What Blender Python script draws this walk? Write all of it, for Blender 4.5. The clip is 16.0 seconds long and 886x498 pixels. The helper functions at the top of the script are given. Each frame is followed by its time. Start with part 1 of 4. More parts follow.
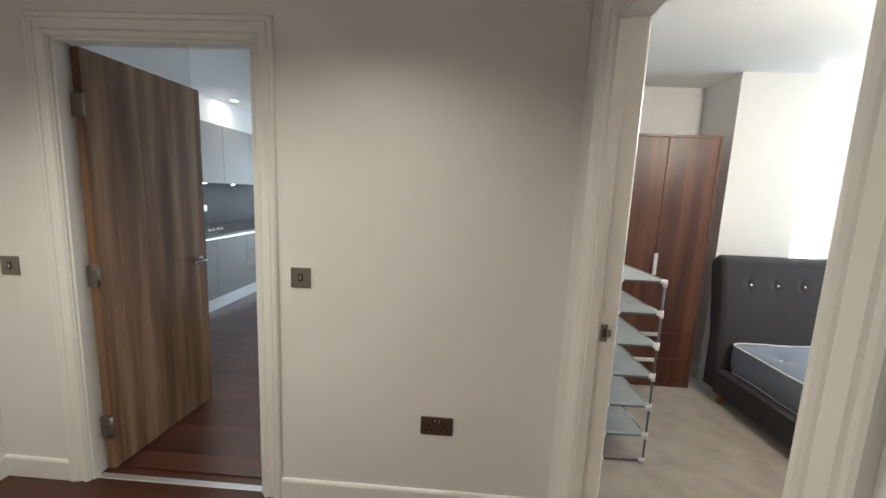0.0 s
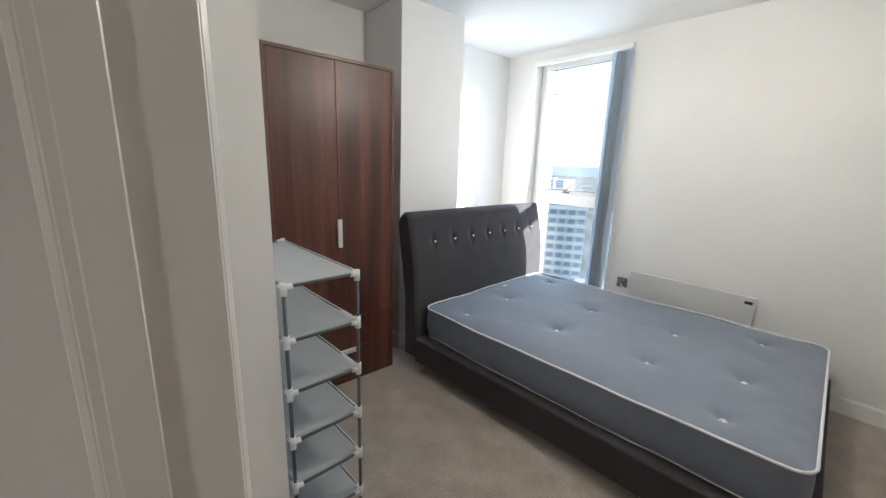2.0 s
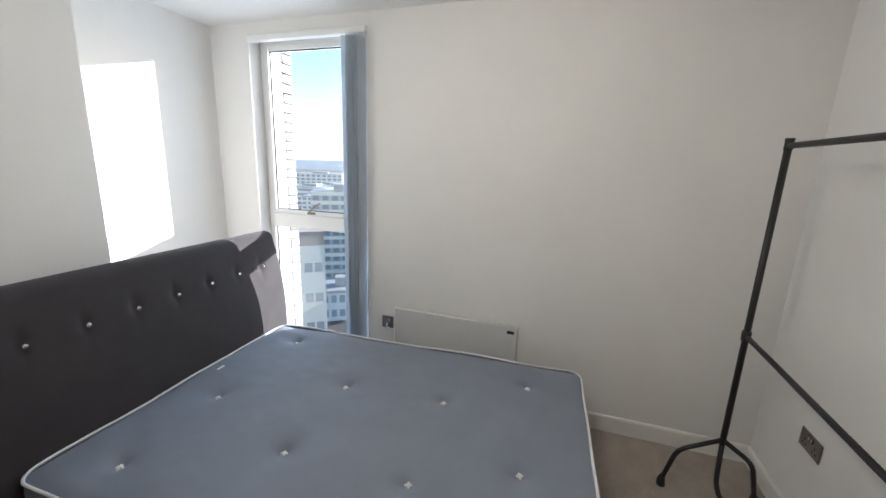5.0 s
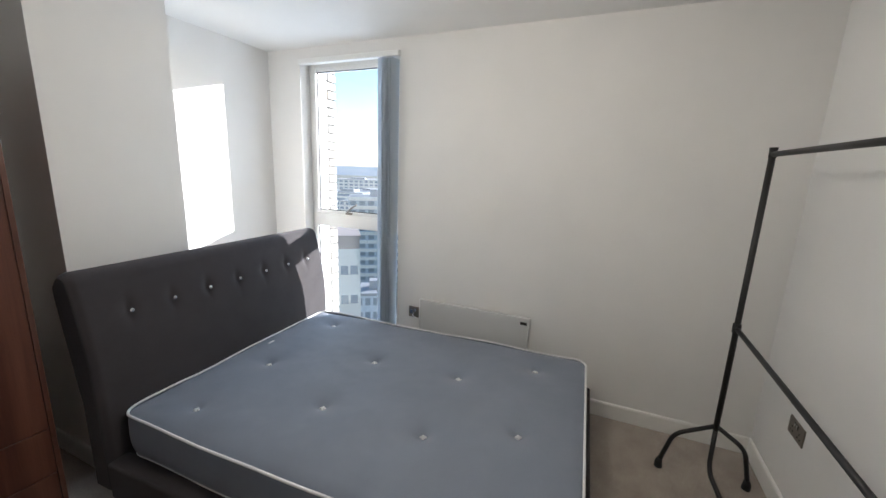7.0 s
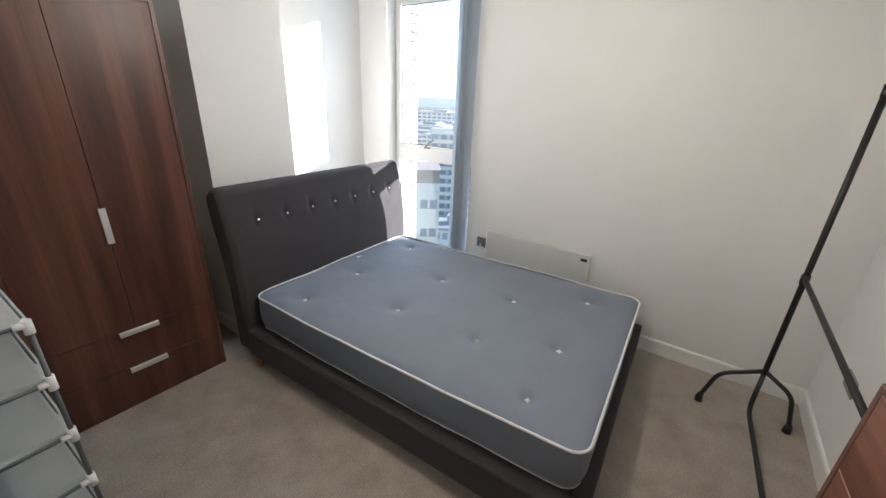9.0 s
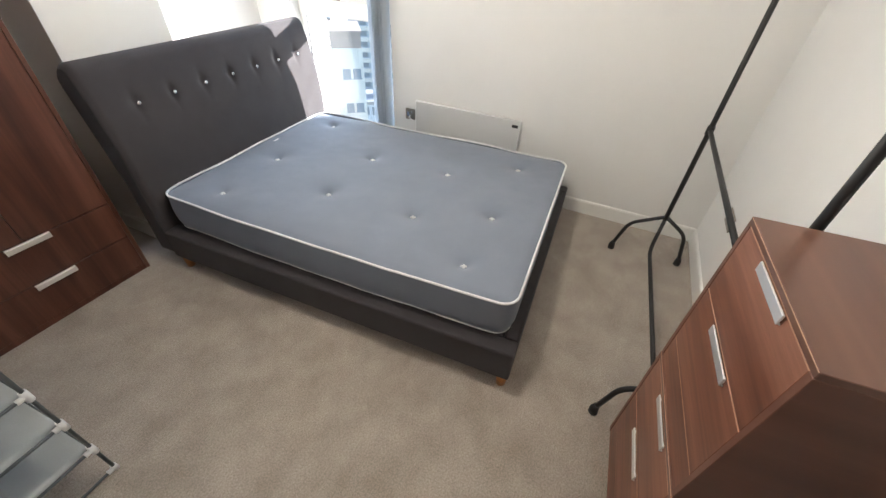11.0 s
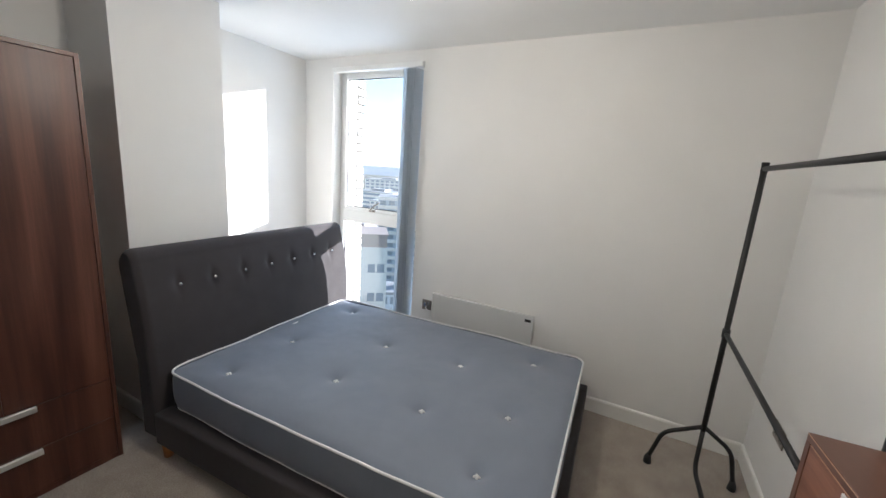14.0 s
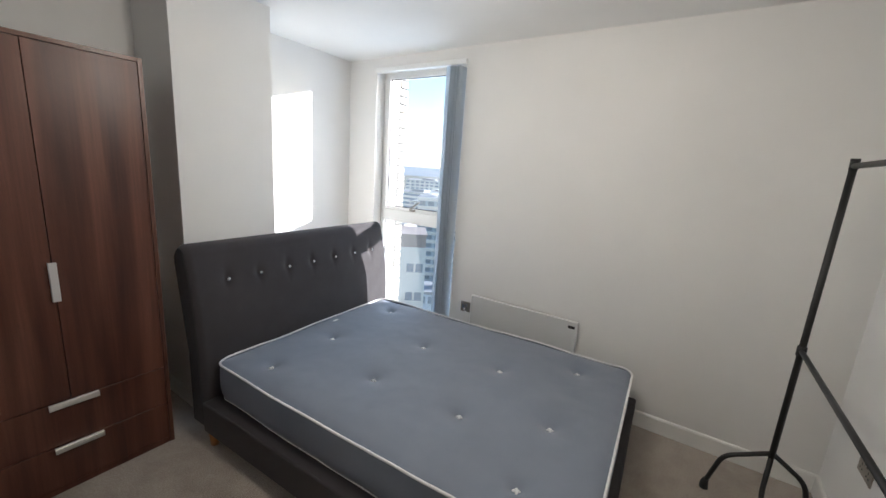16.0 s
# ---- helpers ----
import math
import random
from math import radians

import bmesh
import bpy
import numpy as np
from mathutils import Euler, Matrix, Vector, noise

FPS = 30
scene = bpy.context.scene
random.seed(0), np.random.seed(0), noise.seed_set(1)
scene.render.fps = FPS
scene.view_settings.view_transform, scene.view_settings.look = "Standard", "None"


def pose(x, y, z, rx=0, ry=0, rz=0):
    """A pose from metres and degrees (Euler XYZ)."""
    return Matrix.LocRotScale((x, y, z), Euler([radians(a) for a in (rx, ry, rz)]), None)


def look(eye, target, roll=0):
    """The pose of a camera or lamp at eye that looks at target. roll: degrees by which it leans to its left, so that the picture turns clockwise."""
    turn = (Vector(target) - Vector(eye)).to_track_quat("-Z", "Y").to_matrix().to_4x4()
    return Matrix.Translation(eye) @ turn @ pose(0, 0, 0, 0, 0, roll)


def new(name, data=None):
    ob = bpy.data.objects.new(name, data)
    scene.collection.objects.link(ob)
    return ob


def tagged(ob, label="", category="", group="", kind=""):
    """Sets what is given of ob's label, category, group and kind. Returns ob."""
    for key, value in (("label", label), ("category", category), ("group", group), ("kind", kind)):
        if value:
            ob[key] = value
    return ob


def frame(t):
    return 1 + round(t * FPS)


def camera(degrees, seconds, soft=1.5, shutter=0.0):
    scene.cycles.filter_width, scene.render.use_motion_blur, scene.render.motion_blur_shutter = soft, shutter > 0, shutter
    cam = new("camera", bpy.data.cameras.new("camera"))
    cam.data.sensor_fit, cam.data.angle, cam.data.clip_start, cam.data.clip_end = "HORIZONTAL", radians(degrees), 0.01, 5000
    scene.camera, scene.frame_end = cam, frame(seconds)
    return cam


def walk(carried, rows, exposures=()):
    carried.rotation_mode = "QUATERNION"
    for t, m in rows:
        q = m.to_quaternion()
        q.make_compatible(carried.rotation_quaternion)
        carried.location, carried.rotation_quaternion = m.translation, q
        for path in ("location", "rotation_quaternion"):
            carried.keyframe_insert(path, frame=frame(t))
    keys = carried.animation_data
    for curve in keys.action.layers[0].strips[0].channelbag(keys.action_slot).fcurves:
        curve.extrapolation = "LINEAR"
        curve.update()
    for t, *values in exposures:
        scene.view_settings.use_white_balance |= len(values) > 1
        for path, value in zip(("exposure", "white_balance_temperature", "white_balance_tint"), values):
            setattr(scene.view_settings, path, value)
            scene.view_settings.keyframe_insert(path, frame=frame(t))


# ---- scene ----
cam = camera(98.8, 16.0)
PATH = [
    (0, (0.068, 0.076, 1.478), (-0.034, 2.053, 1.191), 2.5),
    (0.5, (0.141, 0.449, 1.489), (0.06, 2.399, 1.053), 2.3),
    (1, (0.267, 0.684, 1.462), (0.396, 2.632, 1.029), 2.0),
    (1.5, (0.377, 0.845, 1.461), (1.211, 2.61, 1.025), 2.3),
    (2, (0.548, 0.995, 1.445), (1.843, 2.453, 1.001), 2.0),
    (2.5, (0.767, 1.118, 1.46), (2.206, 2.421, 0.975), 1.9),
    (3, (1.019, 1.265, 1.479), (2.544, 2.448, 0.955), 2.0),
    (3.5, (1.293, 1.345, 1.539), (2.956, 2.321, 1.01), 1.9),
    (4, (1.522, 1.286, 1.586), (3.309, 2.016, 1.061), 1.8),
    (6.5, (1.388, 1.092, 1.594), (3.266, 1.651, 1.193), 2.1),
    (7, (1.271, 1.014, 1.595), (3.075, 1.776, 1.189), 2.2),
    (7.5, (1.184, 0.913, 1.608), (2.902, 1.847, 1.188), 2.2),
    (8, (1.099, 0.865, 1.639), (2.738, 1.93, 1.214), 2.4),
    (8.5, (1.076, 0.844, 1.641), (2.672, 1.967, 1.205), 2.5),
    (9, (1.094, 0.84, 1.625), (2.625, 1.896, 0.889), 2.5),
    (9.5, (1.097, 0.847, 1.617), (2.497, 1.78, 0.536), 2.8),
    (12, (1.152, 0.809, 1.603), (2.688, 1.26, 0.405), 4.3),
    (12.5, (1.15, 0.816, 1.618), (2.871, 1.323, 0.734), 4.2),
    (13, (1.148, 0.82, 1.621), (2.998, 1.367, 1.094), 4.2),
    (13.5, (1.14, 0.824, 1.612), (3.01, 1.418, 1.227), 4.1),
    (14, (1.135, 0.834, 1.603), (2.88, 1.725, 1.203), 4.1),
    (14.5, (1.142, 0.835, 1.587), (2.696, 2.024, 1.178), 4.0),
    (15, (1.161, 0.835, 1.578), (2.533, 2.228, 1.159), 3.7),
    (15.5, (1.173, 0.833, 1.583), (2.607, 2.162, 1.163), 3.7),
    (16, (1.176, 0.871, 1.591), (2.819, 1.935, 1.181), 4.0),
]
walk(cam, [(t, look(eye, target, roll)) for t, eye, target, roll in PATH],
     exposures=[(0.0, 2.78, 5950, 6), (0.5, 2.85, 5950, 6), (1.5, 2.50, 5700, 8), (2.5, 2.15, 5700, 8), (3.2, 2.10, 5700, 8), (4.0, 1.80, 5750, 10), (7.0, 1.75, 5800, 10), (8.5, 1.85, 5800, 10),
                (9.5, 2.40, 5950, 10), (12.0, 2.70, 6000, 10), (12.5, 2.45, 5950, 10), (13.3, 2.00, 5850, 10), (14.5, 1.92, 5750, 10), (16.0, 1.85, 5800, 10)])

# ---- world and lights ----
SUN = Vector((1.0, -0.78, 0.31)).normalized()      # towards the sun
world = bpy.data.worlds.new("sky")
scene.world = world
world.use_nodes = True
wn = world.node_tree.nodes
sky = wn.new("ShaderNodeTexSky")
sky.sky_type = "NISHITA"
sky.sun_disc = False
sky.sun_elevation = math.asin(SUN.z)
sky.sun_rotation = math.atan2(SUN.x, SUN.y)
sky.air_density, sky.dust_density, sky.ozone_density = 1.0, 0.4, 1.0
wn["Background"].inputs["Strength"].default_value = 0.11
world.node_tree.links.new(sky.outputs["Color"], wn["Background"].inputs["Color"])


def lamp(name, kind, m, energy, colour, **values):
    data = bpy.data.lights.new(name, kind)
    data.energy, data.color = energy, colour
    for key, value in values.items():
        if key == "angle":
            data.angle = value
        elif key == "size":
            data.shadow_soft_size = value
        elif key == "sides":
            data.shape, data.size, data.size_y = "RECTANGLE", *value
        elif key == "spread":
            data.spread = value
        elif key == "disc":
            data.shape, data.size = "DISK", value
        elif key == "spot":
            data.spot_size, data.spot_blend = value, 0.7
    ob = new(name, data)
    ob.matrix_world = m
    return ob


lamp("sun", "SUN", look(SUN * 20, (0, 0, 0)), 5.0, (1.0, 0.93, 0.84), angle=radians(0.5))
DAY = (0.64, 0.82, 1.0)
# Area lamp added in an unseen kitchen window opening to brighten the kitchen.
lamp("kitchen_window_sky", "AREA", look((-1.45, 8.05, 1.3), (-1.45, 7.0, 1.3)), 14, (0.80, 0.90, 1.0), sides=(2.8, 1.9))
lamp("bedroom_window_sky", "AREA", look((4.06, 2.99, 1.30), (3.06, 2.99, 1.30)), 4.2, DAY, sides=(0.82, 2.16))
WARM = (1.0, 0.91, 0.79)
PENDANT = Vector((2.272, 1.598, 2.51))
# Hall lamps are unseen, without fittings, placed to light the wall and kitchen door.
UNSEEN_HALL_SPOTS = [((-0.35, 0.85), 6.5), ((-1.40, 0.45), 17.0), ((-1.35, -0.9), 4.0)]
# The second kitchen lamp is added out of view, with no fitting.
KITCHEN_SPOTS = [(-2.84, 4.83), (-0.8, 4.85)]
lamp("pendant_light_source", "POINT", pose(PENDANT.x, PENDANT.y, 2.095), 7.4, (1.0, 0.88, 0.71), size=0.07)
for (x, y), watts in UNSEEN_HALL_SPOTS:
    lamp("hall_spot", "SPOT", look((x, y, 2.393), (x, y, 0)), watts, (1.0, 0.87, 0.69), size=0.04, spot=radians(140))
for x, y in KITCHEN_SPOTS:
    lamp("kitchen_spot", "AREA", look((x, y, 2.503), (x, y, 0)), 0.3, WARM, disc=0.066)


# ---- materials ----
def material(name, colour, rough=0.6, metal=0.0):
    m = bpy.data.materials.new(name)
    m.use_nodes = True
    b = m.node_tree.nodes["Principled BSDF"]
    b.inputs["Base Color"].default_value = (*colour, 1)
    b.inputs["Roughness"].default_value = rough
    b.inputs["Metallic"].default_value = metal
    return m


def coords(m, scale, rot=(0, 0, 0)):
    n, l = m.node_tree.nodes, m.node_tree.links
    tc, mp = n.new("ShaderNodeTexCoord"), n.new("ShaderNodeMapping")
    mp.inputs["Scale"].default_value = scale
    mp.inputs["Rotation"].default_value = rot
    l.new(tc.outputs["Object"], mp.inputs["Vector"])
    return mp.outputs["Vector"]


def noise_tex(m, vec, scale, detail=4.0, rough=0.55, distort=0.0):
    n, l = m.node_tree.nodes, m.node_tree.links
    t = n.new("ShaderNodeTexNoise")
    t.inputs["Scale"].default_value = scale
    t.inputs["Detail"].default_value = detail
    t.inputs["Roughness"].default_value = rough
    t.inputs["Distortion"].default_value = distort
    l.new(vec, t.inputs["Vector"])
    return t.outputs["Fac"]


def ramp(m, fac, stops):
    n, l = m.node_tree.nodes, m.node_tree.links
    r = n.new("ShaderNodeValToRGB")
    while len(r.color_ramp.elements) < len(stops):
        r.color_ramp.elements.new(0.5)
    for e, (p, c) in zip(r.color_ramp.elements, stops):
        e.position, e.color = p, (*c, 1)
    l.new(fac, r.inputs["Fac"])
    return r.outputs["Color"]


def mix(m, a, b, fac, blend="MIX"):
    n, l = m.node_tree.nodes, m.node_tree.links
    x = n.new("ShaderNodeMix")
    x.data_type, x.blend_type = "RGBA", blend
    for sock, v in ((x.inputs[6], a), (x.inputs[7], b), (x.inputs[0], fac)):
        if isinstance(v, (int, float)):
            sock.default_value = v
        else:
            l.new(v, sock)
    return x.outputs[2]


def bump(m, fac, strength, distance=0.002):
    n, l = m.node_tree.nodes, m.node_tree.links
    b = n.new("ShaderNodeBump")
    b.inputs["Strength"].default_value, b.inputs["Distance"].default_value = strength, distance
    l.new(fac, b.inputs["Height"])
    l.new(b.outputs["Normal"], n["Principled BSDF"].inputs["Normal"])


def base(m, colour):
    m.node_tree.links.new(colour, m.node_tree.nodes["Principled BSDF"].inputs["Base Color"])


def gloss(m, fac, lo, hi):
    n, l = m.node_tree.nodes, m.node_tree.links
    r = n.new("ShaderNodeMapRange")
    r.inputs["To Min"].default_value, r.inputs["To Max"].default_value = lo, hi
    l.new(fac, r.inputs["Value"])
    l.new(r.outputs["Result"], n["Principled BSDF"].inputs["Roughness"])


def tint(c, k):
    return tuple(min(1.0, v * k) for v in c)


def paint(name, colour, rough=0.55, grain=0.12):
    m = material(name, colour, rough)
    big = noise_tex(m, coords(m, (1, 1, 1)), 1.3, 5)
    fine = noise_tex(m, coords(m, (1, 1, 1)), 260, 2)
    base(m, ramp(m, big, [(0.25, tint(colour, 0.955)), (0.75, tint(colour, 1.03))]))
    bump(m, fine, grain, 0.001)
    gloss(m, big, rough - 0.08, rough + 0.08)
    return m


def wood(name, dark, mid, light, along="z", rough=0.35, broad=9.0, contrast=1.0, knots=0.0, relief=0.06):
    m = material(name, mid, rough)
    i = "xyz".index(along)
    s1, s2, s3 = [1.0] * 3, [1.0] * 3, [1.0] * 3
    s1[i], s2[i], s3[i] = (0.16 if knots else 0.06), 0.025, 0.12
    a = noise_tex(m, coords(m, s1), broad, 3, 0.5, 0.35 + knots)
    b = noise_tex(m, coords(m, s2), 95, 4, 0.65)
    c = noise_tex(m, coords(m, s3), 420, 2, 0.6)
    col = ramp(m, a, [(0.30, dark), (0.50, mid), (0.70, light)])
    streak = ramp(m, b, [(0.35, (0.72, 0.70, 0.68)), (0.62, (1.08, 1.06, 1.04))])
    col = mix(m, col, streak, 0.75 * contrast, "MULTIPLY")
    pores = ramp(m, c, [(0.30, (0.72, 0.7, 0.68)), (0.45, (1, 1, 1))])
    base(m, mix(m, col, pores, 0.6 * contrast, "MULTIPLY"))
    bump(m, b, relief, 0.001)
    gloss(m, a, rough - 0.05, rough + 0.08)
    return m


def fabric(name, colour, weave=650.0, rough=0.9, mottled=0.1, sheen=0.2, strength=0.35):
    m = material(name, colour, rough)
    v = coords(m, (1, 1, 1))
    big = noise_tex(m, v, 6, 5, 0.6)
    fine = noise_tex(m, v, weave, 2, 0.7)
    col = ramp(m, big, [(0.3, tint(colour, 1 - mottled)), (0.7, tint(colour, 1 + mottled))])
    speck = ramp(m, fine, [(0.3, (0.78, 0.78, 0.78)), (0.7, (1.15, 1.15, 1.15))])
    base(m, mix(m, col, speck, 0.7, "MULTIPLY"))
    bump(m, fine, strength, 0.0015)
    m.node_tree.nodes["Principled BSDF"].inputs["Sheen Weight"].default_value = sheen
    return m


def metal(name, colour, rough, brushed=0.0):
    m = material(name, colour, rough, 1.0)
    f = noise_tex(m, coords(m, (1, 1, 30)), 60, 3)
    gloss(m, f, max(0.05, rough - 0.08), rough + 0.1)
    if brushed:
        bump(m, f, brushed, 0.0005)
    return m


WALL = paint("white_wall_paint", (0.78, 0.77, 0.75), 0.6)
CEIL = paint("white_ceiling_paint", (0.82, 0.82, 0.81), 0.75)
TRIM = paint("white_satin_trim", (0.80, 0.79, 0.76), 0.32, 0.05)
UPVC = paint("white_window_frame", (0.82, 0.82, 0.80), 0.3, 0.02)
PLASTIC = paint("white_plastic", (0.80, 0.80, 0.80), 0.35, 0.02)
HEATWHITE = paint("white_enamel", (0.60, 0.60, 0.595), 0.35, 0.03)
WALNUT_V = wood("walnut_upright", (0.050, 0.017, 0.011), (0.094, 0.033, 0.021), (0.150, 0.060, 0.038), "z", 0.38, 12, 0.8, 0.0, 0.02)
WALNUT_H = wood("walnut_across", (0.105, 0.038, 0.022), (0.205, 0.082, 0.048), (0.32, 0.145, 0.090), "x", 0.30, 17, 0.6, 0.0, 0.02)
WALNUT_D = wood("walnut_carcass", (0.075, 0.030, 0.020), (0.115, 0.050, 0.032), (0.165, 0.078, 0.050), "z", 0.34, 9, 0.5, 0.0, 0.02)
WALNUT_S = wood("walnut_side", (0.115, 0.047, 0.030), (0.155, 0.066, 0.043), (0.20, 0.090, 0.060), "y", 0.36, 6, 0.15, 0.0, 0.008)
WALNUT_T = wood("walnut_top", (0.115, 0.052, 0.034), (0.16, 0.076, 0.050), (0.215, 0.108, 0.072), "x", 0.30, 6, 0.12, 0.0, 0.008)
DOORWOOD = wood("walnut_door_veneer", (0.14, 0.076, 0.042), (0.25, 0.145, 0.082), (0.40, 0.250, 0.150), "z", 0.22, 13, 0.8, 0.0, 0.02)
FLOORWOOD = wood("dark_red_floorboard", (0.050, 0.018, 0.010), (0.075, 0.026, 0.015), (0.105, 0.040, 0.024), "x", 0.30, 7, 0.35, 0.0, 0.02)
# Pale tone for thin strips that paint light caught on the cabinets' edges.
LIT_EDGE = paint("pale_lit_edge_tone", (0.50, 0.30, 0.20), 0.5, 0.05)
BOARD = wood("dark_red_board_planks", (0.050, 0.018, 0.010), (0.078, 0.027, 0.016), (0.110, 0.042, 0.025), "x", 0.30, 8, 0.4, 0.0, 0.02)
_i = BOARD.node_tree.nodes.new("ShaderNodeObjectInfo")
_k = BOARD.node_tree.nodes["Principled BSDF"].inputs["Base Color"].links[0].from_socket
base(BOARD, mix(BOARD, _k, ramp(BOARD, _i.outputs["Random"], [(0.0, (0.7, 0.68, 0.66)), (1.0, (1.2, 1.18, 1.15))]), 1.0, "MULTIPLY"))
LEGWOOD = wood("orange_beech", (0.40, 0.17, 0.05), (0.50, 0.23, 0.08), (0.60, 0.30, 0.12), "z", 0.45, 14)
UPHOLSTERY = fabric("charcoal_upholstery", (0.041, 0.036, 0.039), 700, 0.92, 0.10, 0.08)
TICKING = fabric("blue_grey_ticking", (0.188, 0.212, 0.266), 1100, 0.78, 0.05, 0.15, 0.12)
PIPING = fabric("white_piping", (0.78, 0.78, 0.78), 500, 0.8, 0.04, 0.1)
SHELFCLOTH = fabric("pale_grey_cloth", (0.42, 0.44, 0.44), 900, 0.85, 0.06, 0.1, 0.2)
BLINDCLOTH = fabric("blue_grey_blind", (0.74, 0.78, 0.82), 800, 0.8, 0.04, 0.1, 0.1)
_n, _l = BLINDCLOTH.node_tree.nodes, BLINDCLOTH.node_tree.links
_t, _m = _n.new("ShaderNodeBsdfTranslucent"), _n.new("ShaderNodeMixShader")
_t.inputs["Color"].default_value, _m.inputs["Fac"].default_value = (0.76, 0.83, 0.90, 1), 0.45
_l.new(_n["Principled BSDF"].outputs["BSDF"], _m.inputs[1])
_l.new(_t.outputs["BSDF"], _m.inputs[2])
_l.new(_m.outputs["Shader"], _n["Material Output"].inputs["Surface"])
BLACK = metal("black_powder_coat", (0.022, 0.021, 0.021), 0.45)
BLACK.node_tree.nodes["Principled BSDF"].inputs["Metallic"].default_value = 0.2
STEEL = metal("grey_coated_tube", (0.10, 0.11, 0.115), 0.42)
STEEL.node_tree.nodes["Principled BSDF"].inputs["Metallic"].default_value = 0.3
ALU = metal("brushed_aluminium", (0.86, 0.86, 0.85), 0.46, 0.1)
NICKEL = metal("aged_nickel_plate", (0.30, 0.265, 0.23), 0.36, 0.1)
CHROME = metal("polished_nickel", (0.62, 0.60, 0.58), 0.18)
RUBBER = material("black_rubber", (0.02, 0.02, 0.02), 0.7)
DARKHOLE = material("dark_slot", (0.012, 0.011, 0.010), 0.6)
STONE = material("dark_slate_splashback", (0.045, 0.05, 0.055), 0.5)
base(STONE, ramp(STONE, noise_tex(STONE, coords(STONE, (1, 1, 1)), 3.5, 8, 0.65, 0.8), [(0.35, (0.005, 0.006, 0.007)), (0.7, (0.016, 0.017, 0.019))]))
STONE.node_tree.nodes["Principled BSDF"].inputs["Specular IOR Level"].default_value = 0.2
UNIT = paint("warm_grey_cabinet", (0.25, 0.235, 0.225), 0.5, 0.02)
WORKTOP = paint("dark_worktop", (0.05, 0.05, 0.052), 0.3, 0.05)

CARPET = material("beige_cut_pile_carpet", (0.30, 0.26, 0.22), 0.95)
_v = coords(CARPET, (1, 1, 1))
_big = noise_tex(CARPET, _v, 5.5, 6, 0.6, 0.0)
_tuft = noise_tex(CARPET, _v, 150, 5, 0.8)
_c = ramp(CARPET, _big, [(0.34, (0.315, 0.268, 0.224)), (0.5, (0.370, 0.319, 0.271)), (0.66, (0.420, 0.368, 0.317))])
base(CARPET, mix(CARPET, _c, ramp(CARPET, _tuft, [(0.36, (0.55, 0.54, 0.53)), (0.62, (1.3, 1.3, 1.3))]), 0.8, "MULTIPLY"))
bump(CARPET, _tuft, 0.7, 0.005)
CARPET.node_tree.nodes["Principled BSDF"].inputs["Sheen Weight"].default_value = 0.25

GLASS = material("window_glass", (1, 1, 1), 0.0)
_b = GLASS.node_tree.nodes["Principled BSDF"]
_n, _l = GLASS.node_tree.nodes, GLASS.node_tree.links
_t, _g, _f, _m = [_n.new("ShaderNode" + k) for k in ("BsdfTransparent", "BsdfGlossy", "Fresnel", "MixShader")]
_g.inputs["Roughness"].default_value, _f.inputs["IOR"].default_value = 0.0, 1.35
_l.new(_f.outputs["Fac"], _m.inputs["Fac"])
_l.new(_t.outputs["BSDF"], _m.inputs[1])
_l.new(_g.outputs["BSDF"], _m.inputs[2])
_l.new(_m.outputs["Shader"], _n["Material Output"].inputs["Surface"])

GLOW = material("lit_lamp", (1, 0.9, 0.75), 0.5)
_b = GLOW.node_tree.nodes["Principled BSDF"]
_b.inputs["Emission Color"].default_value, _b.inputs["Emission Strength"].default_value = (1, 0.86, 0.66, 1), 12.0

BRICK = material("pale_glazed_brick", (0.62, 0.60, 0.56), 0.5)
_n = BRICK.node_tree.nodes.new("ShaderNodeObjectInfo")
base(BRICK, mix(BRICK, ramp(BRICK, _n.outputs["Random"], [(0.0, (0.20, 0.19, 0.18)), (1.0, (0.29, 0.28, 0.265))]),
                ramp(BRICK, noise_tex(BRICK, coords(BRICK, (1, 1, 1)), 40, 5), [(0.3, (0.85, 0.85, 0.85)), (0.7, (1.05, 1.05, 1.05))]), 0.8, "MULTIPLY"))
MORTAR = paint("grey_mortar", (0.07, 0.068, 0.066), 0.9, 0.5)


# ---- building helpers ----
def box(bm, lo, hi, bevel=0.0, seg=1):
    ret = bmesh.ops.create_cube(bm, size=1.0)
    vs = ret["verts"]
    c = [(a + b) / 2 for a, b in zip(lo, hi)]
    d = [abs(b - a) for a, b in zip(lo, hi)]
    for v in vs:
        v.co = Vector((c[0] + v.co.x * d[0], c[1] + v.co.y * d[1], c[2] + v.co.z * d[2]))
    if bevel:
        es = list({e for v in vs for e in v.link_edges})
        bmesh.ops.bevel(bm, geom=es, offset=bevel, segments=seg, affect="EDGES", profile=0.5)
    return bm


def boxes(*items, bevel=0.0, seg=1):
    bm = bmesh.new()
    for lo, hi in items:
        box(bm, lo, hi, bevel, seg)
    return bm


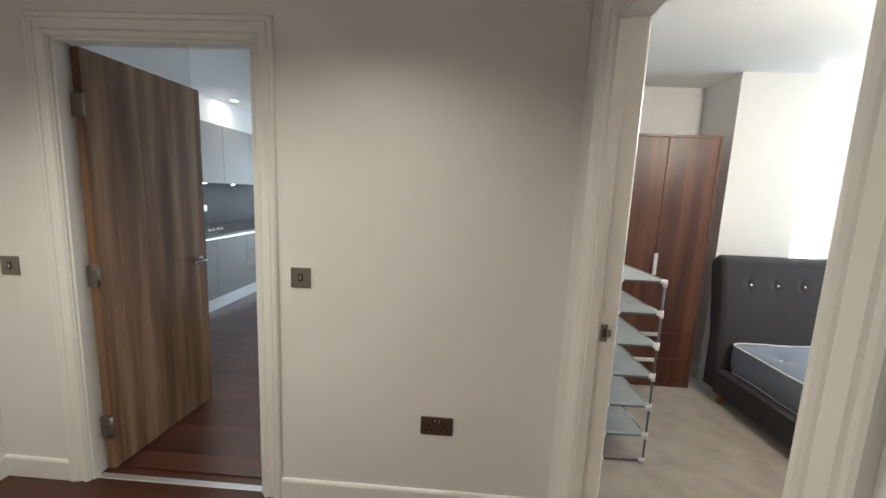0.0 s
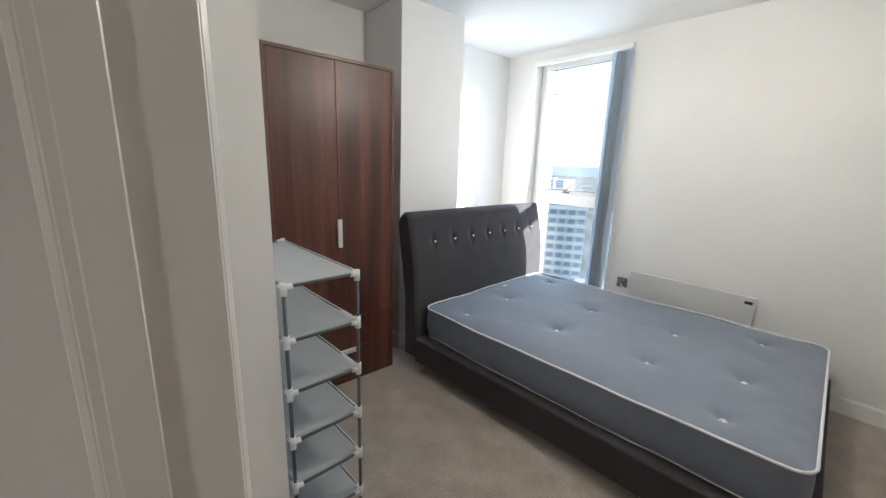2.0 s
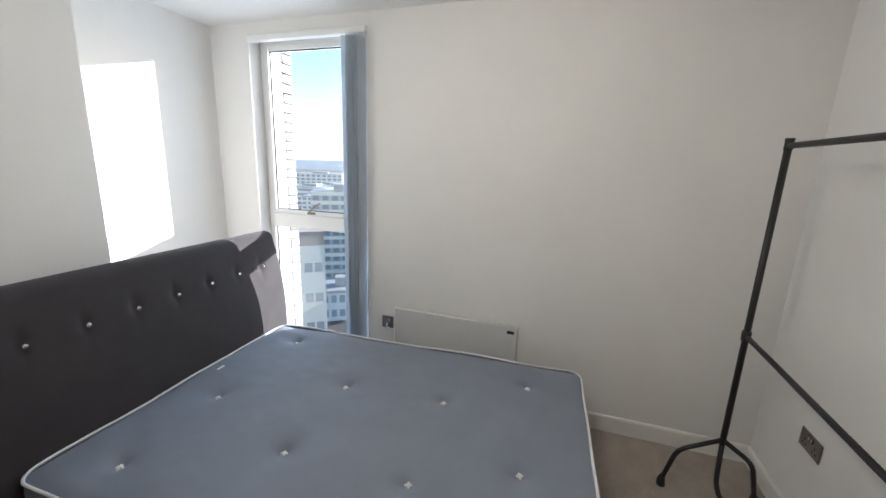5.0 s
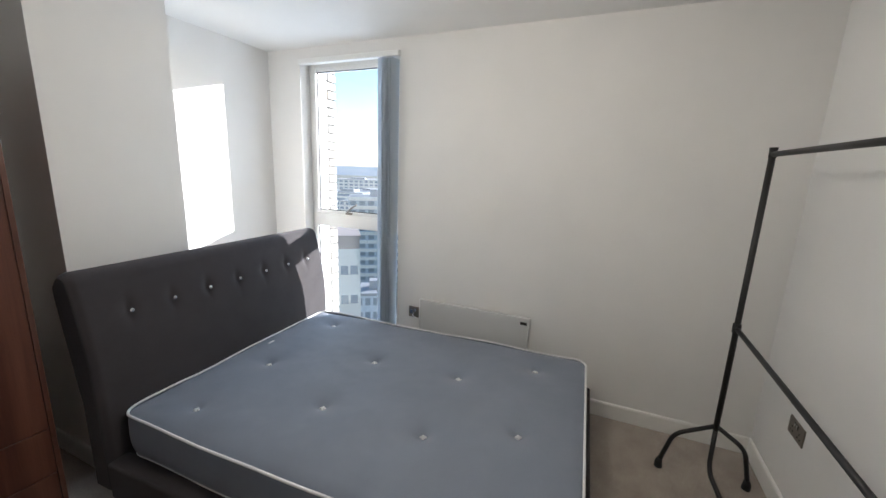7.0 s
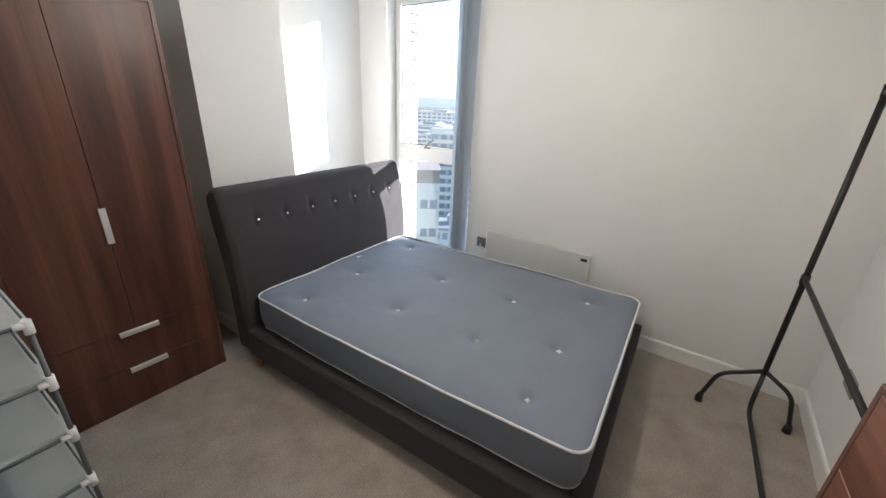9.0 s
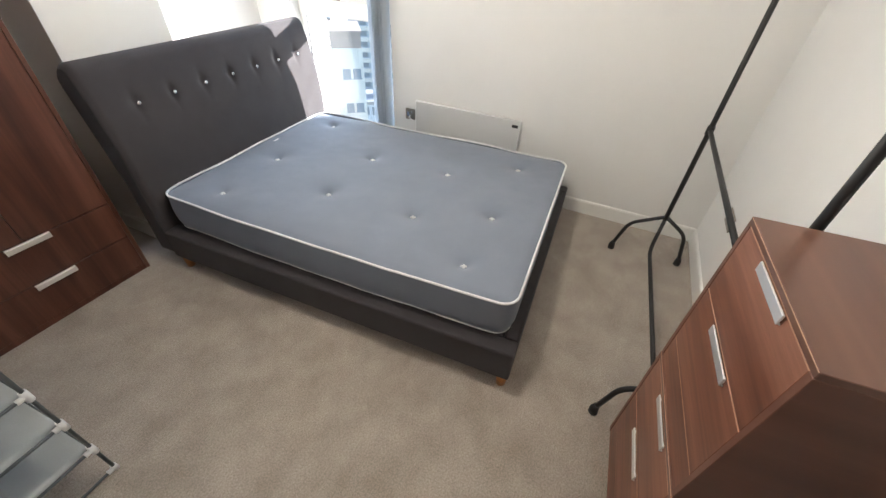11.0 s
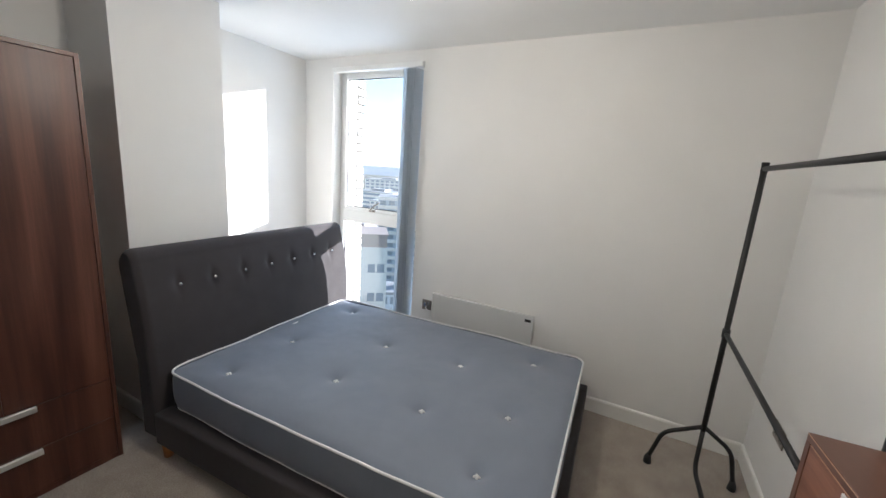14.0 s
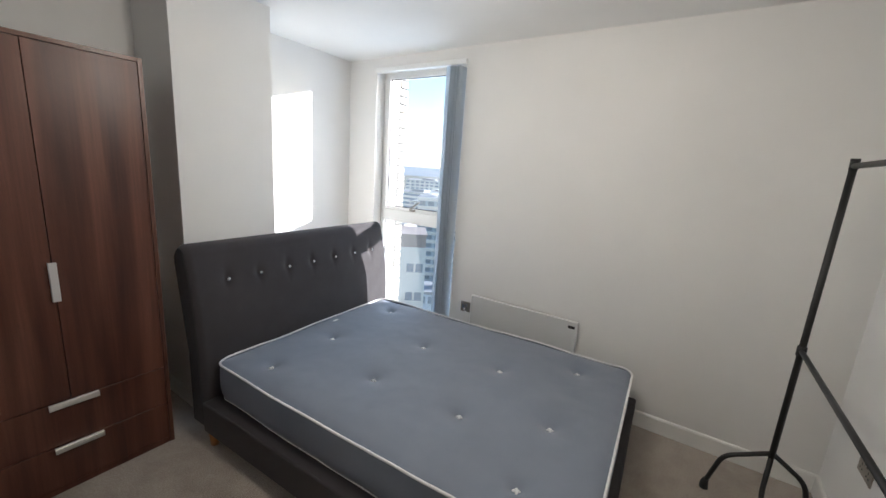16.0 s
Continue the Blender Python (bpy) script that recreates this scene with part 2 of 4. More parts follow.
def tube(bm, points, r, sides=10, close=False):
    """Sweep a circle along a polyline, with flat end caps."""
    pts = [Vector(p) for p in points]
    rings, n = [], len(pts)
    t0 = (pts[1] - pts[0]).normalized()
    up = Vector((0, 0, 1)) if abs(t0.z) < 0.9 else Vector((1, 0, 0))
    side = t0.cross(up).normalized()
    for i, p in enumerate(pts):
        if close:
            t = (pts[(i + 1) % n] - pts[i - 1]).normalized()
        elif i == 0:
            t = t0
        elif i == n - 1:
            t = (pts[-1] - pts[-2]).normalized()
        else:
            t = ((pts[i + 1] - p).normalized() + (p - pts[i - 1]).normalized()).normalized()
        side = (side - t * side.dot(t)).normalized()
        other = t.cross(side)
        rr = r[i] if isinstance(r, (list, tuple)) else r
        rings.append([bm.verts.new(p + (side * math.cos(a) + other * math.sin(a)) * rr) for a in [2 * math.pi * k / sides for k in range(sides)]])
    m = n if close else n - 1
    for i in range(m):
        a, b = rings[i], rings[(i + 1) % n]
        for k in range(sides):
            f = bm.faces.new((a[k], a[(k + 1) % sides], b[(k + 1) % sides], b[k]))
            f.smooth = True
    if not close:
        bm.faces.new(rings[0][::-1])
        bm.faces.new(rings[-1])
    return bm


def rounded(points, radius, steps=5):
    """A polyline with its inner corners rounded."""
    pts = [Vector(p) for p in points]
    out = [pts[0]]
    for a, b, c in zip(pts, pts[1:], pts[2:]):
        d1, d2 = (a - b), (c - b)
        r = min(radius, d1.length * 0.49, d2.length * 0.49)
        p, q = b + d1.normalized() * r, b + d2.normalized() * r
        for i in range(steps + 1):
            u = i / steps
            out.append(p * (1 - u) ** 2 + b * 2 * u * (1 - u) + q * u * u)
    out.append(pts[-1])
    return out


def part(name, bm, mat, parent, label="", smooth=False):
    """Links a bmesh as one mesh object under a thing, a part, or nothing."""
    bmesh.ops.recalc_face_normals(bm, faces=bm.faces)
    me = bpy.data.meshes.new(name)
    if smooth:
        for f in bm.faces:
            f.smooth = True
    bm.to_mesh(me)
    bm.free()
    me.materials.append(mat)
    ob = new(name, me)
    ob.parent = parent
    if label:
        ob["label"] = label
    return ob


def thing(name, m, label, category, group="", kind=""):
    ob = new(name)
    ob.empty_display_size = 0.05
    ob.matrix_world = m
    return tagged(ob, label, category, group, kind)


def structure(name, bm, mat, label):
    return tagged(part(name, bm, mat, None), label, "building part", "", "structure")


def bevel_mod(ob, width, seg=2):
    mod = ob.modifiers.new("bevel", "BEVEL")
    mod.width, mod.segments, mod.limit_method = width, seg, "ANGLE"
    return ob


def oval_plate(bm, c, axis, r, depth, sides=20):
    """A short cylinder centred on c along axis."""
    a = Vector(axis).normalized()
    return tube(bm, [Vector(c) - a * depth / 2, Vector(c) + a * depth / 2], r, sides)


# ---- the shell ----
ZC, ZH = 2.51, 2.40
structure("floor_bedroom", boxes(((0.50, 0.0, -0.20), (3.90, 3.86, 0.0))), CARPET, "beige cut-pile carpet with worn lighter patches")
structure("floor_hall", boxes(((-3.0, -1.6, -0.20), (0.50, 1.76, -0.001))), FLOORWOOD, "dark red-brown wooden hall floor")
structure("floor_kitchen", boxes(((-3.6, 1.76, -0.20), (0.50, 8.0, -0.006))), FLOORWOOD, "dark red-brown wooden kitchen floor")
structure("ceiling_bedroom", boxes(((0.52, -0.05, ZC), (4.15, 3.90, ZC + 0.2))), CEIL, "smooth white bedroom ceiling")
structure("ceiling_hall", boxes(((-3.0, -1.6, ZH), (0.52, 1.76, ZH + 0.2))), CEIL, "smooth white hall ceiling")
structure("ceiling_kitchen", boxes(((-3.7, 1.76, ZC), (0.52, 8.1, ZC + 0.2))), CEIL, "smooth white kitchen ceiling")

# bedroom
WIN_Y0, WIN_Y1, WIN_Z0, WIN_Z1 = 2.486, 3.42, 0.06, 2.425
structure("wall_east", boxes(((3.84, -0.05, -0.2), (4.03, WIN_Y0, ZC)), ((3.84, WIN_Y1, -0.2), (4.15, 3.90, ZC)),
                             ((3.84, WIN_Y0, -0.2), (4.15, WIN_Y1, WIN_Z0)), ((3.84, WIN_Y0, WIN_Z1), (4.15, WIN_Y1, ZC))), WALL,
          "white painted outer wall with a tall window opening")
structure("wall_north", boxes(((0.88, 3.76, -0.2), (3.84, 3.90, ZC))), WALL, "white painted wall behind the bed")
structure("wall_pillar", boxes(((2.16, 3.30, -0.1), (2.735, 3.76, ZC))), WALL, "white boxed-in pillar behind the headboard")
structure("wall_south", boxes(((0.52, -0.08, -0.2), (3.84, 0.065, ZC))), WALL, "white painted side wall")
structure("wall_duct", boxes(((0.52, 2.09, -0.2), (0.88, 3.90, ZC))), WALL, "white boxed-in duct beside the doorway")
DOOR_Y0, DOOR_Y1, DOOR_Z = 0.562, 1.40, 2.06
structure("wall_west", boxes(((0.52, -1.6, -0.2), (0.62, DOOR_Y0 - 0.025, ZC)), ((0.52, DOOR_Y1 + 0.025, -0.2), (0.62, 2.09, ZC)),
                             ((0.52, DOOR_Y0 - 0.025, DOOR_Z + 0.025), (0.62, DOOR_Y1 + 0.025, ZC))), WALL,
          "white painted partition with the bedroom doorway")
# hall and kitchen
KX0, KX1 = -1.705, -0.83
structure("wall_hall_north", boxes(((-3.0, 1.674, -0.2), (KX0 - 0.025, 1.774, ZC)), ((KX1 + 0.025, 1.674, -0.2), (0.52, 1.774, ZC)),
                                   ((KX0 - 0.025, 1.674, DOOR_Z + 0.025), (KX1 + 0.025, 1.774, ZC))), WALL, "white painted hall wall with the kitchen doorway")
structure("wall_hall_west", boxes(((-2.24, -1.6, -0.2), (-2.14, 1.674, ZH))), WALL, "white painted hall end wall")
structure("wall_hall_south", boxes(((-3.1, -1.7, -0.2), (0.62, -1.6, ZC))), WALL, "white painted hall wall")
structure("wall_kitchen_west", boxes(((-3.7, 1.774, -0.2), (-3.55, 8.1, ZC))), WALL, "white painted kitchen wall")
structure("wall_kitchen_east", boxes(((0.30, 1.774, -0.2), (0.52, 8.1, ZC))), WALL, "white painted kitchen wall")
structure("wall_kitchen_south", boxes(((-3.55, 1.70, -0.2), (-3.0, 1.774, ZC))), WALL, "white painted kitchen wall")
# Unseen wall; its window opening is added to let light in.
structure("wall_kitchen_north", boxes(((-3.7, 8.0, -0.2), (-2.9, 8.1, ZC)), ((0.0, 8.0, -0.2), (0.52, 8.1, ZC)),
                                      ((-2.9, 8.0, 2.3), (0.0, 8.1, ZC)), ((-2.9, 8.0, -0.2), (0.0, 8.1, 0.3))), WALL, "unseen white kitchen wall with an added wide window opening")
structure("wall_kitchen_stub", boxes(((-3.55, 1.774, -0.2), (-2.06, 3.0, ZC))), WALL, "white boxed-in cupboard wall behind the kitchen door")
structure("trim_bulkhead", boxes(((-3.55, 3.01, 2.20), (-3.02, 7.9, ZC))), WALL, "white boxed bulkhead above the kitchen wall units")


def skirting(name, a, b, n, h=0.106, d=0.014):
    """A skirting board from a to b, proud of its wall along n."""
    a, b, n = Vector((*a, 0)), Vector((*b, 0)), Vector((*n, 0))
    bm = bmesh.new()
    prof = [(0, 0), (d, 0), (d, h - 0.012), (d - 0.004, h - 0.003), (d - 0.009, h), (0, h)]
    ra = [bm.verts.new(a + n * u + Vector((0, 0, w))) for u, w in prof]
    rb = [bm.verts.new(b + n * u + Vector((0, 0, w))) for u, w in prof]
    for i in range(6):
        bm.faces.new((ra[i], ra[(i + 1) % 6], rb[(i + 1) % 6], rb[i]))
    bm.faces.new(ra[::-1])
    bm.faces.new(rb)
    return tagged(part(name, bm, TRIM, None), "white painted skirting board", "skirting", "", "structure")


skirting("baseboard_east", (3.84, 0.079), (3.84, WIN_Y0), (-1, 0))
skirting("baseboard_east_b", (3.84, WIN_Y1), (3.84, 3.746), (-1, 0))
skirting("baseboard_south", (0.635, 0.065), (3.84, 0.065), (0, 1))
skirting("baseboard_north", (2.749, 3.76), (3.826, 3.76), (0, -1))
skirting("baseboard_north_b", (0.894, 3.76), (2.146, 3.76), (0, -1))
skirting("baseboard_pillar", (2.146, 3.30), (2.749, 3.30), (0, -1))
skirting("baseboard_pillar_side", (2.16, 3.30), (2.16, 3.746), (-1, 0))
skirting("baseboard_duct", (0.88, 2.076), (0.88, 3.76), (1, 0))
skirting("baseboard_duct_end", (0.62, 2.09), (0.88, 2.09), (0, -1))
skirting("baseboard_hall", (KX1 + 0.094, 1.674), (0.506, 1.674), (0, -1))
skirting("baseboard_hall_side", (-2.14, -1.6), (-2.14, 1.66), (1, 0))
skirting("baseboard_hall_b", (-2.14, 1.674), (KX0 - 0.094, 1.674), (0, -1))


def architrave(name, wall_axis, face, sign, u0, u1, top, w=0.088, d=0.020):
    """Three moulded strips round an opening; wall_axis is the axis that the wall's face looks along."""
    u0, u1, top = u0 - 0.006, u1 + 0.006, top + 0.006
    prof = [(0, 0), (0, 0.007), (0.004, 0.012), (0.012, 0.014), (0.020, 0.011), (0.024, 0.008), (0.046, 0.010), (0.052, 0.016), (0.060, 0.017), (0.065, 0.013), (0.070, 0.016), (w - 0.008, d), (w - 0.002, d - 0.003), (w, d - 0.008), (w, 0)]
    bm = bmesh.new()

    def at(u, z, out):
        return Vector((face + sign * out, u, z)) if wall_axis == "x" else Vector((u, face + sign * out, z))

    def strip(pa, pb):
        ra, rb = [bm.verts.new(p) for p in pa], [bm.verts.new(p) for p in pb]
        k = len(ra)
        for i in range(k):
            bm.faces.new((ra[i], ra[(i + 1) % k], rb[(i + 1) % k], rb[i]))
        bm.faces.new(ra[::-1])
        bm.faces.new(rb)
    strip([at(u0 - a, 0, o) for a, o in prof], [at(u0 - a, top + a, o) for a, o in prof])
    strip([at(u1 + a, 0, o) for a, o in prof], [at(u1 + a, top + a, o) for a, o in prof])
    strip([at(u0 - a, top + a, o) for a, o in prof], [at(u1 + a, top + a, o) for a, o in prof])
    return tagged(part(name, bm, TRIM, None), "white moulded door architrave", "door trim", "", "structure")


architrave("trim_bedroom_door_hall", "x", 0.52, -1, DOOR_Y0, DOOR_Y1, DOOR_Z)
architrave("trim_bedroom_door_room", "x", 0.62, 1, DOOR_Y0, DOOR_Y1, DOOR_Z)
architrave("trim_kitchen_door", "y", 1.674, -1, KX0, KX1, DOOR_Z)


def lining(name, wall_axis, f0, f1, u0, u1, top, stop):
    def b(lo, hi):
        return (lo, hi)
    t = 0.025
    if wall_axis == "x":
        its = [b((f0, u0 - t, 0), (f1, u0, top)), b((f0, u1, 0), (f1, u1 + t, top)), b((f0, u0 - t, top), (f1, u1 + t, top + t)),
               b((stop, u0, 0), (stop + 0.035, u0 + 0.012, top)), b((stop, u1 - 0.012, 0), (stop + 0.035, u1, top)), b((stop, u0, top - 0.012), (stop + 0.035, u1, top))]
    else:
        its = [b((u0 - t, f0, 0), (u0, f1, top)), b((u1, f0, 0), (u1 + t, f1, top)), b((u0 - t, f0, top), (u1 + t, f1, top + t)),
               b((u0, stop, 0), (u0 + 0.012, stop + 0.035, top)), b((u1 - 0.012, stop, 0), (u1, stop + 0.035, top)), b((u0, stop, top - 0.012), (u1, stop + 0.035, top))]
    return tagged(part(name, boxes(*its, bevel=0.0015), TRIM, None), "white painted door lining with stop", "door frame", "", "structure")


lining("trim_bedroom_lining", "x", 0.515, 0.625, DOOR_Y0, DOOR_Y1, DOOR_Z, 0.525)
lining("trim_kitchen_lining", "y", 1.669, 1.779, KX0, KX1, DOOR_Z, 1.680)
structure("trim_threshold", boxes(((KX0 + 0.013, 1.69, 0.0), (KX1 - 0.013, 1.725, 0.006)), bevel=0.002), ALU, "pale threshold strip in the kitchen doorway")

strike = thing("strike_plate", pose(0.584, 1.40, 1.015), "aged metal strike plate set in the door lining", "strike plate")
bm = boxes(((-0.012, -0.003, -0.032), (0.012, 0.001, 0.032)), bevel=0.001)
part("plate", bm, NICKEL, strike)
part("keep", boxes(((-0.006, -0.0045, -0.016), (0.007, -0.0032, 0.016)), bevel=0.0005), DARKHOLE, strike)
part("lip", boxes(((0.012, -0.006, -0.014), (0.024, -0.002, 0.014)), bevel=0.001), NICKEL, strike)


# ---- doors ----
def lever(parent, x, y, z, side, toward):
    """A lever handle on a round rose. side: +1 or -1 along y; toward: the way along x that the lever points."""
    bm = bmesh.new()
    oval_plate(bm, (x, y + side * 0.004, z), (0, 1, 0), 0.026, 0.008, 24)
    rose = part("door_handle", bm, CHROME, parent, "polished metal lever handle on a round rose")
    bm = bmesh.new()
    tube(bm, rounded([(x, y, z), (x, y + side * 0.052, z), (x + toward * 0.115, y + side * 0.052, z)], 0.022), 0.0095, 12)
    part("lever", bm, CHROME, rose)
    return rose


def door(name, m, width, label, mat, sides=(1, -1)):
    """A flush leaf from its hinge along +x, its thickness along y."""
    d = tagged(new(name), label, "door", "", "structure")
    d.matrix_world = m
    leaf = part("leaf", boxes(((0.004, -0.022, 0.008), (width, 0.022, DOOR_Z - 0.012)), bevel=0.0015), mat, d)
    for s in sides:
        lever(d, width - 0.06, s * 0.022, 0.99, s, -1)
    for z in (0.25, 1.02, 1.80):
        bm = boxes(((-0.012, -0.03, z - 0.05), (0.003, 0.022, z + 0.05)), bevel=0.001)
        tube(bm, [(-0.006, -0.030, z - 0.05), (-0.006, -0.030, z + 0.05)], 0.007, 10)
        part("hinge", bm, NICKEL, d, "aged metal butt hinge")
    part("latch", boxes(((width - 0.0005, -0.011, 0.93), (width + 0.0015, 0.011, 1.05)), bevel=0.0005), NICKEL, d)
    return d


door("door_kitchen", pose(-1.676, 1.748, 0, 0, 0, 87.2), 0.717, "open walnut-veneer flush door to the kitchen", DOORWOOD)
door("door_bedroom", pose(0.655, 0.585, 0, 0, 0, -24), 0.80, "open walnut-veneer bedroom door standing in the room", DOORWOOD)

# ---- window ----
def window():
    w = tagged(new("window_1"), "tall white-framed window with an opening upper pane", "window", "", "structure")
    x0, x1 = 3.946, 4.006
    y0, y1, z0, z1, t = WIN_Y0, WIN_Y1, WIN_Z0, WIN_Z1, 0.045
    fr = boxes(((x0, y0, z0), (x1, y0 + t, z1)), ((x0, y1 - t, z0), (x1, y1, z1)), ((x0, y0 + t, z0), (x1, y1 - t, z0 + t)), ((x0, y0 + t, z1 - t), (x1, y1 - t, z1)), bevel=0.003)
    part("window_frame", fr, UPVC, w)
    part("transom", boxes(((x0 - 0.012, y0 + t, 1.075), (x1, y1 - t, 1.185)), bevel=0.004), UPVC, w)
    s = 0.028
    a, b, c, d = y0 + t + 0.002, y1 - t - 0.002, 1.187, z1 - t - 0.002
    sash = boxes(((x0 - 0.01, a, c), (x1 - 0.01, a + s, d)), ((x0 - 0.01, b - s, c), (x1 - 0.01, b, d)), ((x0 - 0.01, a + s, c), (x1 - 0.01, b - s, c + s)), ((x0 - 0.01, a + s, d - s), (x1 - 0.01, b - s, d)), bevel=0.003)
    sh = part("sash", sash, UPVC, w)
    g = part("pane", boxes(((x0 + 0.02, a + s, c + s), (x0 + 0.024, b - s, d - s))), GLASS, w)
    g.visible_shadow = False
    g = part("pane", boxes(((x0 + 0.03, y0 + t, z0 + t), (x0 + 0.034, y1 - t, 1.075))), GLASS, w)
    g.visible_shadow = False
    for lo, hi, ya, yb, gx in ((c + s, d - s, a + s, b - s, x0 + 0.006), (z0 + t, 1.075, y0 + t, y1 - t, x0 + 0.018)):
        q = 0.005
        part("gasket", boxes(((gx, ya, lo), (gx + 0.012, ya + q, hi)), ((gx, yb - q, lo), (gx + 0.012, yb, hi)),
                             ((gx, ya + q, lo), (gx + 0.012, yb - q, lo + q)), ((gx, ya + q, hi - q), (gx + 0.012, yb - q, hi))), RUBBER, w, "thin black glazing gasket")
    hy = 3.02
    bm = boxes(((x0 - 0.022, hy - 0.035, c + 0.004), (x0 - 0.010, hy + 0.035, c + 0.024)), bevel=0.003)
    tube(bm, rounded([(x0 - 0.018, hy, c + 0.014), (x0 - 0.05, hy, c + 0.02), (x0 - 0.055, hy - 0.05, c + 0.065), (x0 - 0.055, hy - 0.11, c + 0.10)], 0.02), 0.007, 8)
    part("window_handle", bm, NICKEL, w, "dark metal window handle")
    part("window_sill", boxes(((3.845, y0, z0 - 0.0), (x0 - 0.002, y1, z0 + 0.018)), bevel=0.003), UPVC, w)
    part("outer_cill", boxes(((x1, y0, z0 - 0.0), (4.17, y1, z0 + 0.02)), bevel=0.003), ALU, w)
    return w


window()


def vertical_blind():
    b = thing("vertical_blind", pose(3.835, 2.49, 2.425), "blue-grey vertical blind drawn to one side of the window", "blind")
    part("headrail", boxes(((-0.022, 0.0, -0.042), (0.028, 0.925, -0.004)), bevel=0.004), UPVC, b, "white headrail")
    slat_mesh = None
    for i in range(12):
        y = 0.028 + i * 0.0086 + (0.012 if i > 3 else 0.0)
        ang = radians(-6 + 24 * math.sin(i * 2.4))
        if slat_mesh is None:
            bm = bmesh.new()
            n = 6
            top, bot = -0.055, -2.16
            front = []
            for z in (top, bot):
                for side in (-1, 1):
                    row = []
                    for k in range(n + 1):
                        u = -0.0445 + 0.089 * k / n
                        row.append(bm.verts.new((u, 0.006 * math.cos(u / 0.0445 * 1.5) + side * 0.0007, z)))
                    front.append(row)
            a, c, d, e = front
            for k in range(n):
                for q in ((a[k], a[k + 1], d[k + 1], d[k]), (c[k + 1], c[k], e[k], e[k + 1]), (a[k + 1], a[k], c[k], c[k + 1]), (d[k], d[k + 1], e[k + 1], e[k])):
                    bm.faces.new(q)
            bm.faces.new((a[0], d[0], e[0], c[0]))
            bm.faces.new((a[n], c[n], e[n], d[n]))
            ob = part("slat", bm, BLINDCLOTH, b)
            slat_mesh = ob.data
        else:
            ob = new("slat", slat_mesh)
            ob.parent = b
        ob.matrix_basis = Matrix.Translation((-0.010 + 0.012 * math.sin(i * 3.7), y, 0)) @ Matrix.Rotation(ang, 4, "Z")
    bm = bmesh.new()
    tube(bm, [(-0.018, 0.165, -0.05), (-0.018, 0.166, -1.25)], 0.0016, 6)
    part("cord", bm, PLASTIC, b, "thin white pull cord")
    return b


vertical_blind()


# ---- bed ----
BED = pose(2.150, 0.920, 0, 0, 0, 2.6)
BW, BL = 1.59, 2.10


def grid_solid(nu, nv, f, thick):
    """A closed sheet: f(u, v) gives the front point, thick(u, v) the way to the back one."""
    bm = bmesh.new()
    fr = [[bm.verts.new(f(i / nu, j / nv)) for j in range(nv + 1)] for i in range(nu + 1)]
    bk = [[bm.verts.new(Vector(f(i / nu, j / nv)) + Vector(thick(i / nu, j / nv))) for j in range(nv + 1)] for i in range(nu + 1)]
    for i in range(nu):
        for j in range(nv):
            bm.faces.new((fr[i][j], fr[i + 1][j], fr[i + 1][j + 1], fr[i][j + 1])).smooth = True
            bm.faces.new((bk[i][j + 1], bk[i + 1][j + 1], bk[i + 1][j], bk[i][j])).smooth = True
    for i in range(nu):
        bm.faces.new((fr[i][0], bk[i][0], bk[i + 1][0], fr[i + 1][0]))
        bm.faces.new((fr[i + 1][nv], bk[i + 1][nv], bk[i][nv], fr[i][nv]))
    for j in range(nv):
        bm.faces.new((fr[0][j + 1], bk[0][j + 1], bk[0][j], fr[0][j]))
        bm.faces.new((fr[nu][j], bk[nu][j], bk[nu][j + 1], fr[nu][j + 1]))
    return bm


HB_BUTTONS = [0.193 + 0.2003 * i for i in range(7)]


def headboard_profile(s):
    """Front face's (length, height) and outward normal, along the headboard from the bottom up and over the rolled top."""
    z_roll, r = 1.045, 0.060
    flat = 0.80
    if s < flat:
        k = s / flat
        z = 0.08 + (z_roll - 0.08) * k
        lean = 2.035 + 0.012 * k + 0.075 * max(0.0, k - 0.45) ** 2 / 0.3025
        return Vector((lean, z)), Vector((-1, 0.10 * k)).normalized()
    k = (s - flat) / (1 - flat)
    a = math.pi * (1 - k * 0.95)
    c = Vector((2.122 + r, z_roll))
    n = Vector((math.cos(a), math.sin(a)))
    return c + n * r, n


